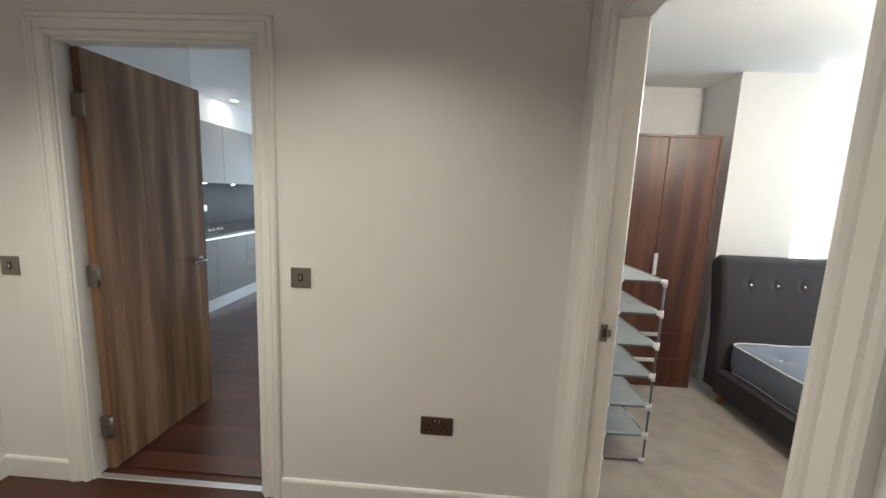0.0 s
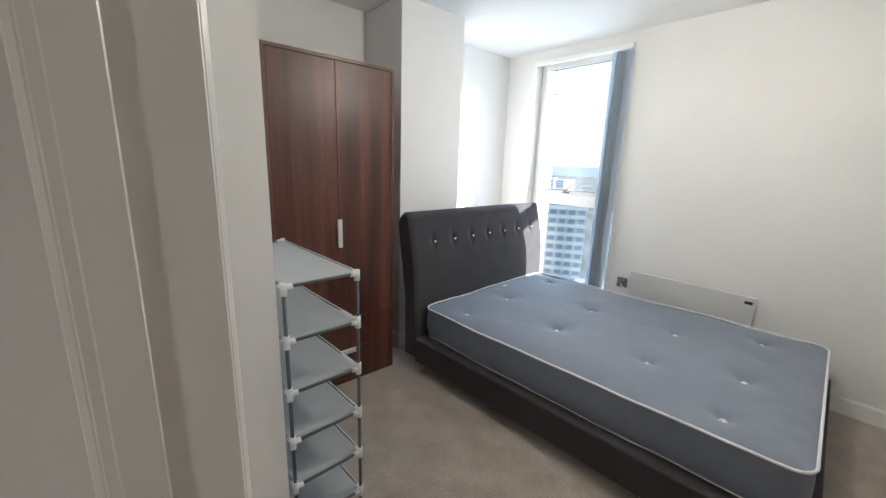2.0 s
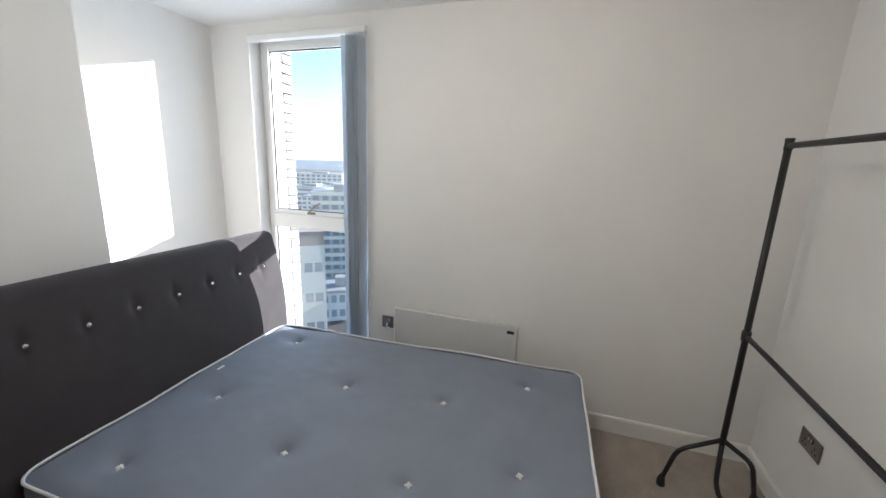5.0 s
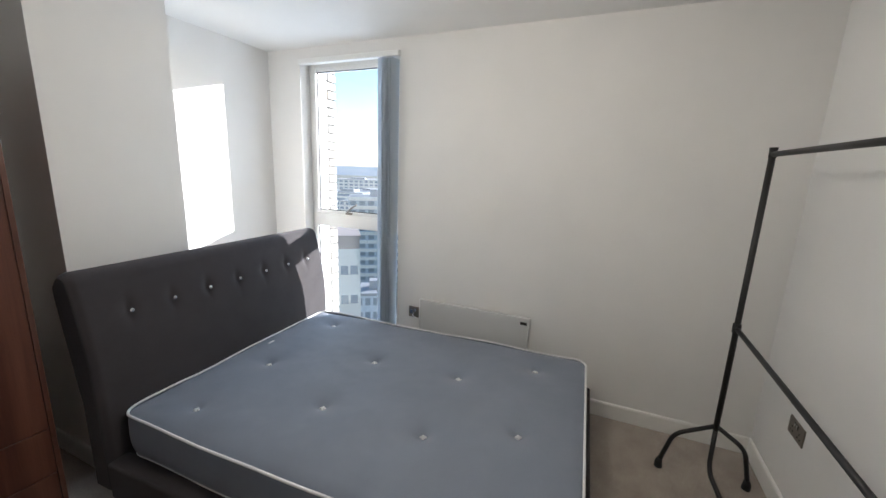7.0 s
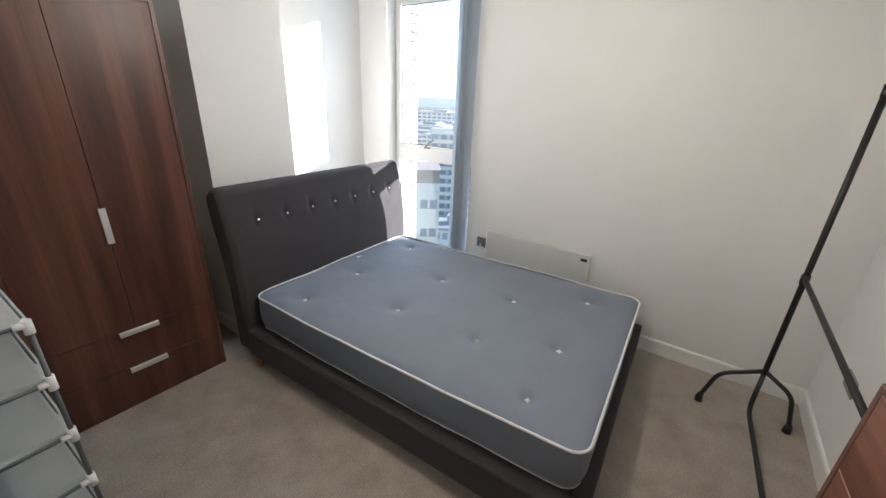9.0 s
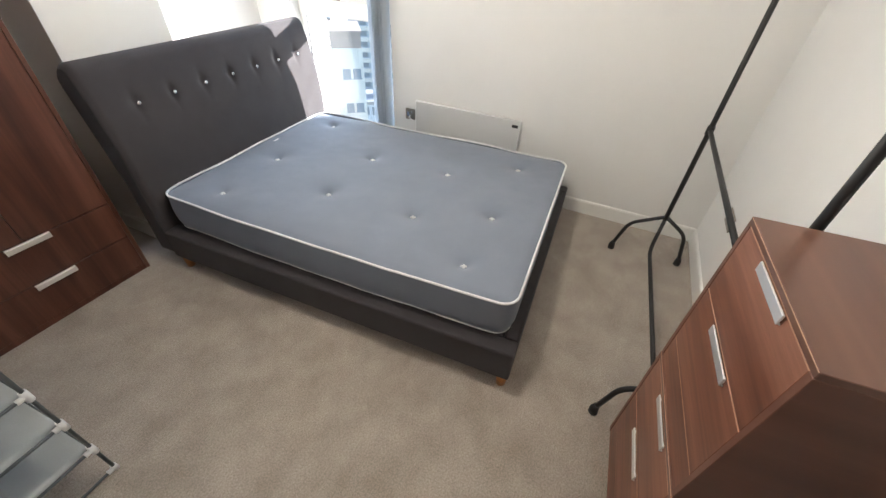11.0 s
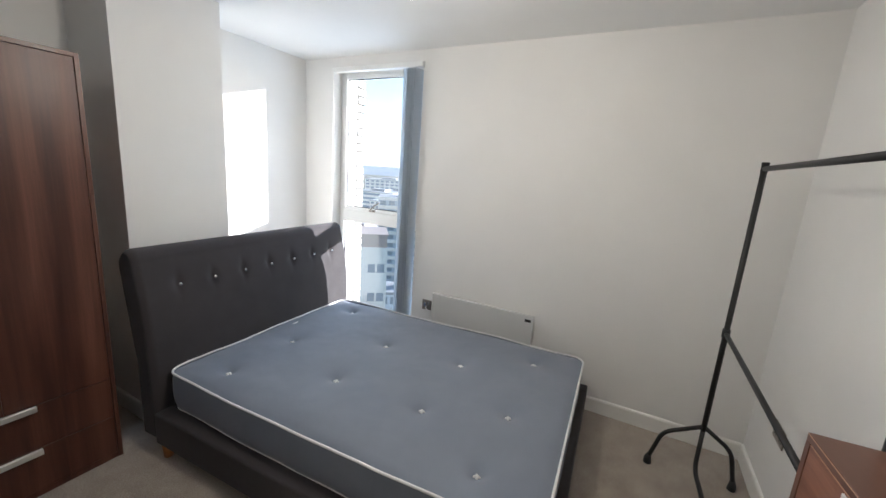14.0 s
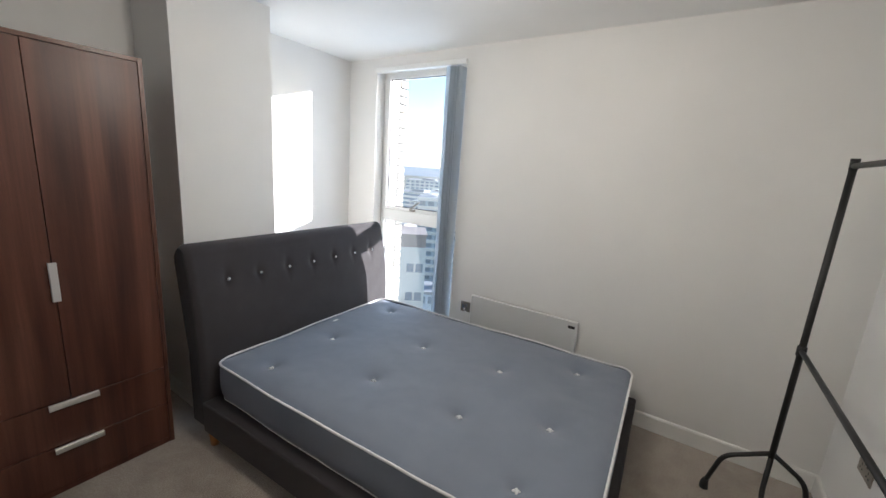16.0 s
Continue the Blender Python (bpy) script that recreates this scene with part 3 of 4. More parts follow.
def bed_frame():
    b = thing("bed_frame", BED, "charcoal upholstered double bed frame with buttoned headboard", "bed")

    def front(u, v):
        (l, z), n = headboard_profile(v)
        w = u * BW
        dip = 0.0
        for bw in HB_BUTTONS:
            d2 = ((w - bw) / 0.030) ** 2 + ((z - 0.90) / 0.034) ** 2
            dip += 0.013 * math.exp(-d2)
            dip += 0.0048 * math.exp(-((w - bw) / 0.016) ** 2) * max(0.0, 1 - abs(z - 0.895) / 0.11)
        e = min(w, BW - w)
        soft = 0.020 * max(0.0, 1 - e / 0.035) ** 2
        k = dip + soft + 0.0015 * noise.noise((w * 9, z * 9, 0))
        p = Vector((l, z)) - n * k
        inset = 0.003 * max(0.0, 1 - (z - 0.08) / 0.5)
        return (w + inset * (1 - 2 * u), p.x, p.y)

    def back(u, v):
        (l, z), n = headboard_profile(v)
        bl = 2.135 + 0.085 * min(1.0, max(0.0, (z - 0.5) / 0.5))
        return (0, max(0.004, bl - l), 0) if v < 0.80 else (0, max(0.004, 2.215 - l) * (1 - (v - 0.8) / 0.2 * 0.9), -0.002)
    part("headboard", grid_solid(200, 96, front, back), UPHOLSTERY, b)
    hb = b.children[0]
    for bw in HB_BUTTONS:
        bm = bmesh.new()
        bmesh.ops.create_uvsphere(bm, u_segments=12, v_segments=8, radius=0.0105)
        for v in bm.verts:
            v.co = Vector((bw + v.co.x, 2.066 + v.co.y * 0.6, 0.90 + v.co.z))
        part("button", bm, CHROME, hb, "small bright crystal button", True)
    z0, z1 = 0.058, 0.238
    for name, lo, hi in (("side_rail", (-0.008, -0.018, z0), (0.085, 2.035, z1)), ("side_rail", (BW - 0.092, -0.018, z0), (BW, 2.035, z1)), ("foot_rail", (0.0855, -0.018, z0), (BW - 0.0925, 0.050, z1))):
        part(name, boxes((lo, hi), bevel=0.012, seg=3), UPHOLSTERY, b, smooth=False)
    part("slat_base", boxes(((0.086, 0.051, 0.15), (BW - 0.0935, 2.03, 0.2285)), bevel=0.004), UPHOLSTERY, b)
    for w, l in ((0.016, 0.014), (BW - 0.030, 0.014), (0.014, 1.965), (BW - 0.030, 1.965)):
        bm = bmesh.new()
        tube(bm, [(w, l, 0.0), (w, l, 0.066)], [0.022, 0.027], 14)
        part("leg", bm, LEGWOOD, b, "short orange-brown wooden leg")
    # seams at the corners of the foot end
    for w in (0.0845, BW - 0.0935):
        part("seam", boxes(((w, -0.0192, z0 + 0.012), (w + 0.002, -0.018, z1 - 0.012))), DARKHOLE, b)
    return b


bed_frame()

MX0, MX1, MY0, MY1, MZ0, MZ1 = 0.074, 1.512, 0.030, 2.034, 0.2395, 0.450
TUFTS = [(0.24, 1.77), (0.70, 1.78), (1.33, 1.79), (0.49, 1.235), (0.98, 1.235), (0.495, 0.70), (1.02, 0.71), (0.25, 0.318), (0.66, 0.307), (1.285, 0.313)]


def outline(inset, r, steps=8):
    """The mattress's rounded outline, as points in its plane."""
    pts = []
    x0, x1, y0, y1 = MX0 + inset, MX1 - inset, MY0 + inset, MY1 - inset
    r = max(0.01, r - inset)
    for cx, cy, a0 in ((x1 - r, y0 + r, -90), (x1 - r, y1 - r, 0), (x0 + r, y1 - r, 90), (x0 + r, y0 + r, 180)):
        for i in range(steps + 1):
            a = radians(a0 + 90 * i / steps)
            pts.append((cx + r * math.cos(a), cy + r * math.sin(a)))
    return pts


def mattress():
    m = thing("mattress", BED, "blue-grey tufted mattress with white piped edges", "mattress")
    nx, ny = 150, 210
    r = 0.075

    def top(w, l):
        e = min(w - MX0, MX1 - w, l - MY0, MY1 - l)
        z = MZ1 + 0.014 * (1 - max(0.0, 1 - e / 0.16) ** 2) - 0.010 * max(0.0, 1 - e / 0.05) ** 2
        for tw, tl in TUFTS:
            d2 = (w - tw) ** 2 + (l - tl) ** 2
            z -= 0.020 * math.exp(-d2 / 0.0010) + 0.020 * math.exp(-d2 / 0.0070)
        z -= 0.012 * max(0.0, 1 - (w - MX0) / 0.25) ** 2 * math.sin(math.pi * max(0.0, min(1.0, (l - MY0) / (MY1 - MY0))))
        z += 0.008 * noise.noise((w * 3.1, l * 3.1, 0.4)) + 0.0015 * noise.noise((w * 14, l * 14, 2.0))
        z -= 0.012 * math.exp(-((w - 0.25) ** 2 + (l - 0.42) ** 2) / 0.03)
        return z

    def squeeze(w, l):
        """Pull the grid's corners onto the rounded outline."""
        cx = MX0 + r if w < MX0 + r else MX1 - r if w > MX1 - r else None
        cy = MY0 + r if l < MY0 + r else MY1 - r if l > MY1 - r else None
        if cx is None or cy is None:
            return w, l
        dx, dy = w - cx, l - cy
        a, b = abs(dx) / r, abs(dy) / r
        k = max(a, b) / max(1e-6, math.hypot(a, b))
        return cx + dx * k, cy + dy * k

    def bow(w, l):
        """The long sides swell outwards a little, more on the free side."""
        k = math.sin(math.pi * (l - MY0) / (MY1 - MY0))
        f = (w - MX0) / (MX1 - MX0)
        return w - 0.018 * k * (1 - f) ** 2 + 0.006 * k * f ** 2, l
    bm = bmesh.new()
    g = []
    for i in range(nx + 1):
        row = []
        for j in range(ny + 1):
            w, l = bow(*squeeze(MX0 + (MX1 - MX0) * i / nx, MY0 + (MY1 - MY0) * j / ny))
            row.append(bm.verts.new((w, l, top(w, l))))
        g.append(row)
    for i in range(nx):
        for j in range(ny):
            bm.faces.new((g[i][j], g[i + 1][j], g[i + 1][j + 1], g[i][j + 1]))
    part("top_panel", bm, TICKING, m, smooth=True)

    # densify the outline so that the sides can sag a little
    def dense(pts, step=0.05):
        out = []
        for a, b in zip(pts, pts[1:] + pts[:1]):
            n = max(1, int((b - a).length / step))
            out += [a.lerp(b, i / n) for i in range(n)]
        return out

    def wavy(p, z, k):
        return Vector((*bow(p.x, p.y), z + 0.009 * noise.noise((p.x * 3, p.y * 3, k)) + 0.003 * noise.noise((p.x * 11, p.y * 11, k))))
    loop = dense([Vector((x, y, 0)) for x, y in outline(0.0, r)])
    bm = bmesh.new()
    levels = 7
    rings = []
    c = Vector(((MX0 + MX1) / 2, (MY0 + MY1) / 2, 0))
    for k in range(levels):
        f = k / (levels - 1)
        ring = []
        for p in loop:
            q = wavy(p, MZ0 + (MZ1 - 0.004 - MZ0) * f, 5 * f)
            d = (p - c)
            d = Vector((d.x / (MX1 - MX0), d.y / (MY1 - MY0), 0)).normalized()
            q += d * (0.010 * math.sin(math.pi * f) - 0.014 * (1 - f) ** 3 + 0.004 * noise.noise((p.x * 7, p.y * 7, f * 4)))
            ring.append(bm.verts.new(q))
        rings.append(ring)
    n = len(loop)
    for a, b in zip(rings, rings[1:]):
        for i in range(n):
            bm.faces.new((a[i], a[(i + 1) % n], b[(i + 1) % n], b[i]))
    bm.faces.new(rings[0][::-1])
    part("border", bm, TICKING, m, smooth=True)
    for z, k, dz, pr in ((MZ1 - 0.002, 5.0, 0.002, 0.0058), (MZ0 + 0.003, 0.0, -0.012, 0.0032)):
        bm = bmesh.new()
        tube(bm, [wavy(p, z, k) + (p - c).normalized() * dz for p in loop], pr, 8, True)
        part("piping", bm, PIPING, m, "white fabric piping")
    for tw, tl in TUFTS:
        z = top(tw, tl)
        bm = bmesh.new()
        for a in (0.3, 1.9):
            pts = [Vector((tw + 0.014 * math.cos(a) * u, tl + 0.014 * math.sin(a) * u, z + 0.002 + 0.007 * (1 - u * u))) for u in (-1, -0.5, 0, 0.5, 1)]
            tube(bm, pts, 0.0055, 8)
        part("tuft", bm, PIPING, m, "white cotton tuft")
    part("label_tag", boxes(((0.86, MY1 - 0.10, top(0.9, 1.93) + 0.001), (0.905, MY1 - 0.085, top(0.9, 1.93) + 0.003)), bevel=0.0005), PIPING, m)
    return m


mattress()


# ---- wardrobe and bedside cabinets ----
def bar_handle(parent, c, axis, out, length, name="handle"):
    """A flat bar handle with a lipped edge: axis along it, out away from its front."""
    a, o = Vector(axis), Vector(out)
    s = a.cross(o)
    bm = bmesh.new()
    c = Vector(c)

    def slab(l, s0, s1, o0, o1):
        pts = []
        for i in (-1, 1):
            for j in (s0, s1):
                for k in (o0, o1):
                    pts.append(c + a * (l / 2 * i) + s * j + o * k)
        lo = [min(p[i] for p in pts) for i in range(3)]
        hi = [max(p[i] for p in pts) for i in range(3)]
        box(bm, lo, hi, 0.0012)
    slab(length, -0.013, 0.013, 0.018, 0.0225)
    slab(length, -0.013, -0.0105, 0.006, 0.018)
    for e in (-1, 1):
        c0 = c.copy()
        c = c0 + a * (e * (length / 2 - 0.012))
        slab(0.012, -0.006, 0.006, 0.0, 0.0185)
        c = c0
    return part(name, bm, ALU, parent, "brushed aluminium bar handle")


def wardrobe():
    x0, x1, yf, yb, h = 1.183, 1.955, 3.085, 3.62, 1.99
    w = thing("wardrobe", pose(x0, yf, 0), "tall walnut-effect two-door wardrobe with two drawers below", "wardrobe")
    W, D, t = x1 - x0, yb - yf, 0.018
    part("side_panel", boxes(((0, 0, 0), (t, D, h)), bevel=0.001), WALNUT_D, w)
    part("side_panel", boxes(((W - t, 0, 0), (W, D, h)), bevel=0.001), WALNUT_D, w)
    part("top_panel", boxes(((t, 0, h - t), (W - t, D, h)), bevel=0.001), WALNUT_D, w)
    part("back_panel", boxes(((t, D - 0.006, 0.02), (W - t, D, h - t))), WALNUT_D, w)
    part("plinth", boxes(((t, 0.005, 0.0), (W - t, 0.024, 0.029))), WALNUT_V, w)
    part("shelf", boxes(((t, 0.02, 0.445), (W - t, D - 0.01, 0.46))), WALNUT_D, w)
    mid = W / 2
    zt, zd = h - t - 0.002, 0.455
    for a, b in ((t + 0.002, mid - 0.0015), (mid + 0.0015, W - t - 0.002)):
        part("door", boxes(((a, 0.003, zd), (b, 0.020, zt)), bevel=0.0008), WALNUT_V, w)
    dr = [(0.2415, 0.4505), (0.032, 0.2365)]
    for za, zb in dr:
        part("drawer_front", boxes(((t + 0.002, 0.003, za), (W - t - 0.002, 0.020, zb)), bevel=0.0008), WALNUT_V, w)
    doors = [o for o in w.children if o.name.startswith("door")]
    bar_handle(doors[0], (mid - 0.002, 0.003, 1.01), (0, 0, 1), (0, -1, 0), 0.172)
    drawers = [o for o in w.children if o.name.startswith("drawer")]
    bar_handle(drawers[0], (mid + 0.008, 0.001, 0.443), (1, 0, 0), (0, -1, 0), 0.172)
    bar_handle(drawers[1], (mid + 0.008, 0.001, 0.228), (1, 0, 0), (0, -1, 0), 0.172)
    return w


wardrobe()


def bedside(m, label):
    """A two-drawer bedside cabinet with an open strip below the drawers; its front looks along +y."""
    W, D, h, t = 0.48, 0.34, 0.55, 0.018
    b = thing("bedside_cabinet", m, label, "cabinet", "stacked bedside cabinets")
    part("side_panel", boxes(((0, 0, 0), (t, D, h - t)), bevel=0.001), WALNUT_S, b)
    part("side_panel", boxes(((W - t, 0, 0), (W, D, h - t)), bevel=0.001), WALNUT_S, b)
    part("top", boxes(((0, 0, h - t), (W, D, h)), bevel=0.0015), WALNUT_T, b)
    part("back_panel", boxes(((t, 0, 0.01), (W - t, 0.006, h - t))), WALNUT_D, b)
    part("plinth", boxes(((t, D - 0.020, 0.0), (W - t, D - 0.002, 0.095)), bevel=0.0008), WALNUT_H, b)
    part("edging", boxes(((t, D - 0.0195, 0.0952), (W - t, D - 0.0015, 0.0966))), LIT_EDGE, b, "pale strip painted in as a lit front edge")
    part("edging", boxes(((0.002, D - 0.0004, h - 0.003), (W - 0.002, D + 0.0008, h - 0.0012))), LIT_EDGE, b, "pale strip painted in as a lit front edge")
    for za, zb in ((0.316, h - t - 0.003), (0.099, 0.312)):
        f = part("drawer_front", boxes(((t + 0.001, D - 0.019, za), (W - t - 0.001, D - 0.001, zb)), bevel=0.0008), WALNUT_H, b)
        part("edging", boxes(((t + 0.001, D - 0.0185, zb), (W - t - 0.001, D - 0.0005, zb + 0.0012))), LIT_EDGE, f, "pale strip painted in as a lit front edge")
        bar_handle(f, (W / 2 - 0.012, D - 0.015, zb - 0.010), (1, 0, 0), (0, 1, 0), 0.172)
    return b


bedside(pose(1.715, 0.070, 0, 0, 0, 3.6), "walnut-effect bedside cabinet with two drawers, standing on the carpet")
bedside(pose(1.7196, 0.0685, 0.55, 0, 0, 3.3), "walnut-effect bedside cabinet stacked on another one")


# ---- shoe rack ----
def shoe_rack():
    lv = [0.012, 0.165, 0.342, 0.520, 0.700, 0.882, 1.062]
    W, L = 0.252, 0.655
    s = thing("shoe_rack", pose(0.912, 2.122, 0, 0, 0, 2.3), "six-tier shoe rack of steel tubes and pale cloth", "shoe rack")
    for x in (0.0, W):
        for y in (0.0, L):
            bm = bmesh.new()
            tube(bm, [(x, y, 0.0), (x, y, lv[-1])], 0.0062, 10)
            part("post", bm, STEEL, s)
    for k, z in enumerate(lv):
        for y in (0.0, L):
            bm = bmesh.new()
            tube(bm, [(0, y, z), (W, y, z)], 0.0055, 8)
            part("end_bar", bm, STEEL, s)
        if k:
            for x in (0.0, W):
                bm = bmesh.new()
                tube(bm, [(x, 0, z + 0.002), (x, L, z + 0.002)], 0.005, 8)
                part("side_bar", bm, STEEL, s)

            def f(u, v, z=z, k=k):
                sag = 0.020 * (1 - (2 * v - 1) ** 2) ** 0.8 * (0.6 + 0.4 * (1 - (2 * u - 1) ** 2))
                return (-0.006 + (W + 0.012) * v, 0.012 + (L - 0.024) * u, z + 0.008 - sag + 0.002 * noise.noise((u * 5, v * 4, k)))
            part("cloth_shelf", grid_solid(20, 14, f, lambda u, v: (0, 0, -0.0022)), SHELFCLOTH, s, "pale grey non-woven cloth")
        for x, sx in ((0.0, 1), (W, -1)):
            for y, sy in ((0.0, 1), (L, -1)):
                bm = bmesh.new()
                lo_z, hi_z = (z - 0.012, z + 0.016) if k == 0 else (z - 0.026, z + 0.012) if k == len(lv) - 1 else (z - 0.022, z + 0.022)
                tube(bm, [(x, y, max(0.0, lo_z)), (x, y, hi_z)], 0.0105, 12)
                tube(bm, [(x, y, z), (x + sx * 0.026, y, z)], 0.0092, 10)
                if k:
                    tube(bm, [(x, y, z), (x, y + sy * 0.026, z)], 0.0090, 10)
                part("connector", bm, PLASTIC, s, "white plastic corner connector")
    return s


shoe_rack()


# ---- clothes rail ----
def clothes_rail():
    xa, ya, xb, yb = 3.496, 0.345, 2.222, 0.286
    c = thing("clothes_rail", pose(xb, yb, 0, 0, 0, math.degrees(math.atan2(ya - yb, xa - xb))), "freestanding black metal clothes rail by the wall", "clothes rail")
    L = math.hypot(xa - xb, ya - yb)
    r = 0.0135
    for x, sx in ((0.0, 1), (L, -1)):
        bm = bmesh.new()
        tube(bm, [(x, 0, 0.30), (x, 0, 1.745)], r, 12)
        post = part("post", bm, BLACK, c)
        bm = bmesh.new()
        tube(bm, [(x, 0, 1.742), (x, 0, 1.752)], r + 0.003, 12)
        tube(bm, [(x, 0, 1.705), (x, 0, 1.741)], r + 0.002, 12)
        part("end_cap", bm, RUBBER, post)
        bm = bmesh.new()
        oval_plate(bm, (x, 0, 0.876 if x else 0.79), (0, 0, 1), r + 0.005, 0.045, 14)
        part("collar", bm, BLACK, post)
        for sy in (-1, 1):
            bm = bmesh.new()
            fy = 0.235 * sy if sy > 0 else -0.185
            tube(bm, rounded([(x, 0, 0.325), (x - sx * 0.0, fy * 0.78, 0.225), (x, fy, 0.025)], 0.05), 0.0115, 10)
            leg = part("leg", bm, BLACK, c)
            bm = bmesh.new()
            tube(bm, [(x, fy - 0.004 * sy, 0.0), (x, fy - 0.002 * sy, 0.030), (x, fy - 0.006 * sy, 0.055)], [0.021, 0.019, 0.0135], 12)
            part("rubber_foot", bm, RUBBER, leg, "black rubber foot")
    bm = bmesh.new()
    tube(bm, [(0.0, 0, 1.722), (L, 0, 1.722)], r - 0.001, 12)
    part("top_rail", bm, BLACK, c)
    bm = bmesh.new()
    tube(bm, [(0.0, 0, 0.79), (L, 0, 0.876)], 0.0115, 12)
    part("middle_rail", bm, BLACK, c)
    bm = bmesh.new()
    tube(bm, rounded([(0.0, 0, 0.31), (0.045, 0.004, 0.085), (L - 0.045, 0.012, 0.085), (L, 0, 0.31)], 0.07), 0.0115, 12)
    part("bottom_rail", bm, BLACK, c)
    return c


clothes_rail()


# ---- panel heater ----
def panel_heater():
    h = thing("panel_heater", pose(3.838, 1.412, 0.195), "slim white electric panel heater on the wall", "heater")
    bm = boxes(((-0.052, 0.0, 0.0), (-0.024, 0.842, 0.415)), bevel=0.004, seg=2)
    part("body", bm, HEATWHITE, h)
    for y in (-0.003, 0.842):
        part("end_trim", boxes(((-0.054, y, -0.002), (-0.022, y + 0.003, 0.417)), bevel=0.001), PLASTIC, h)
    part("control_slot", boxes(((-0.0535, 0.012, 0.365), (-0.0515, 0.058, 0.386)), bevel=0.0015), DARKHOLE, h, "small dark control window")
    for y in (0.15, 0.69):
        part("bracket", boxes(((-0.024, y - 0.02, 0.05), (0.0, y + 0.02, 0.36)), bevel=0.002), HEATWHITE, h)
    return h


panel_heater()


# ---- wall plates (front looks along local -y) ----
def plate(parent, w, h, name="plate"):
    bm = boxes(((-w / 2, -0.0065, -h / 2), (w / 2, 0.0, h / 2)), bevel=0.002, seg=2)
    p = part(name, bm, NICKEL, parent)
    for s in (-1, 1):
        bm = bmesh.new()
        oval_plate(bm, (s * (w / 2 - 0.0135), -0.0068, 0), (0, 1, 0), 0.0038, 0.0016, 12)
        part("screw", bm, NICKEL, p)
    return p


def pins(parent, x, z):
    """The three pin holes of a socket."""
    its = [((x - 0.0034, -0.0072, z + 0.006), (x + 0.0034, -0.0066, z + 0.017)), ((x - 0.0165, -0.0072, z - 0.013), (x - 0.0065, -0.0066, z - 0.006)), ((x + 0.0065, -0.0072, z - 0.013), (x + 0.0165, -0.0066, z - 0.006))]
    for lo, hi in its:
        part("pin_hole", boxes((lo, hi)), DARKHOLE, parent)


def rocker(parent, x, z, w=0.011, h=0.021):
    bm = boxes(((x - w / 2, -0.0105, z - h / 2), (x + w / 2, -0.0064, z + h / 2)), bevel=0.0015)
    part("rocker", bm, CHROME, parent)


def light_switch(m, label):
    s = thing("light_switch", m, label, "light switch", "hall light switches")
    p = plate(s, 0.088, 0.088)
    part("surround", boxes(((-0.011, -0.0072, -0.017), (0.011, -0.0064, 0.017)), bevel=0.0004), DARKHOLE, p)
    rocker(p, 0, 0)
    return s


def double_socket(m, label):
    s = thing("double_socket", m, label, "socket", "double wall sockets")
    p = plate(s, 0.147, 0.087)
    part("insert", boxes(((-0.052, -0.0068, -0.028), (0.052, -0.0064, 0.030)), bevel=0.0002), NICKEL, p)
    for x in (-0.036, 0.036):
        pins(p, x, -0.010)
    part("rocker_surround", boxes(((-0.020, -0.0074, 0.011), (0.020, -0.0069, 0.033))), DARKHOLE, p)
    for x in (-0.009, 0.009):
        rocker(p, x, 0.022, 0.012, 0.017)
    return s


light_switch(pose(-0.634, 1.674, 1.088), "square aged-metal light switch on the hall wall")
light_switch(pose(-1.995, 1.674, 1.068), "square aged-metal switch beside the kitchen door")
double_socket(pose(-0.008, 1.674, 0.432), "aged-metal double socket low on the hall wall")
double_socket(pose(3.40, 0.065, 0.455, 0, 0, 180), "aged-metal double socket behind the clothes rail")
sp = thing("fused_spur", pose(3.84, 2.33, 0.478, 0, 0, -90), "aged-metal heater connection unit with a white flex", "socket")
p_ = plate(sp, 0.088, 0.088)
rocker(p_, 0.012, 0.014, 0.013, 0.024)
part("fuse_holder", boxes(((-0.03, -0.009, -0.018), (-0.008, -0.0064, 0.018)), bevel=0.001), CHROME, p_)
bm = bmesh.new()
tube(bm, rounded([(0.0, -0.006, -0.012), (0.0, -0.035, -0.016), (0.03, -0.034, -0.034), (0.072, -0.03, -0.036), (0.10, -0.02, -0.045)], 0.02), 0.0036, 8)
part("flex", bm, PLASTIC, sp, "white heater flex")


def downlight(x, y, z, label):
    d = thing("downlight", pose(x, y, z), label, "ceiling light", "recessed downlights")
    bm = bmesh.new()
    pts = [(0.042 * math.cos(a), 0.042 * math.sin(a), -0.003) for a in [2 * math.pi * i / 28 for i in range(28)]]
    tube(bm, pts, 0.005, 8, True)
    part("bezel", bm, CHROME, d, "polished metal bezel")
    bm = bmesh.new()
    oval_plate(bm, (0, 0, -0.001), (0, 0, 1), 0.034, 0.003, 24)
    part("lens", bm, GLOW, d)
    return d


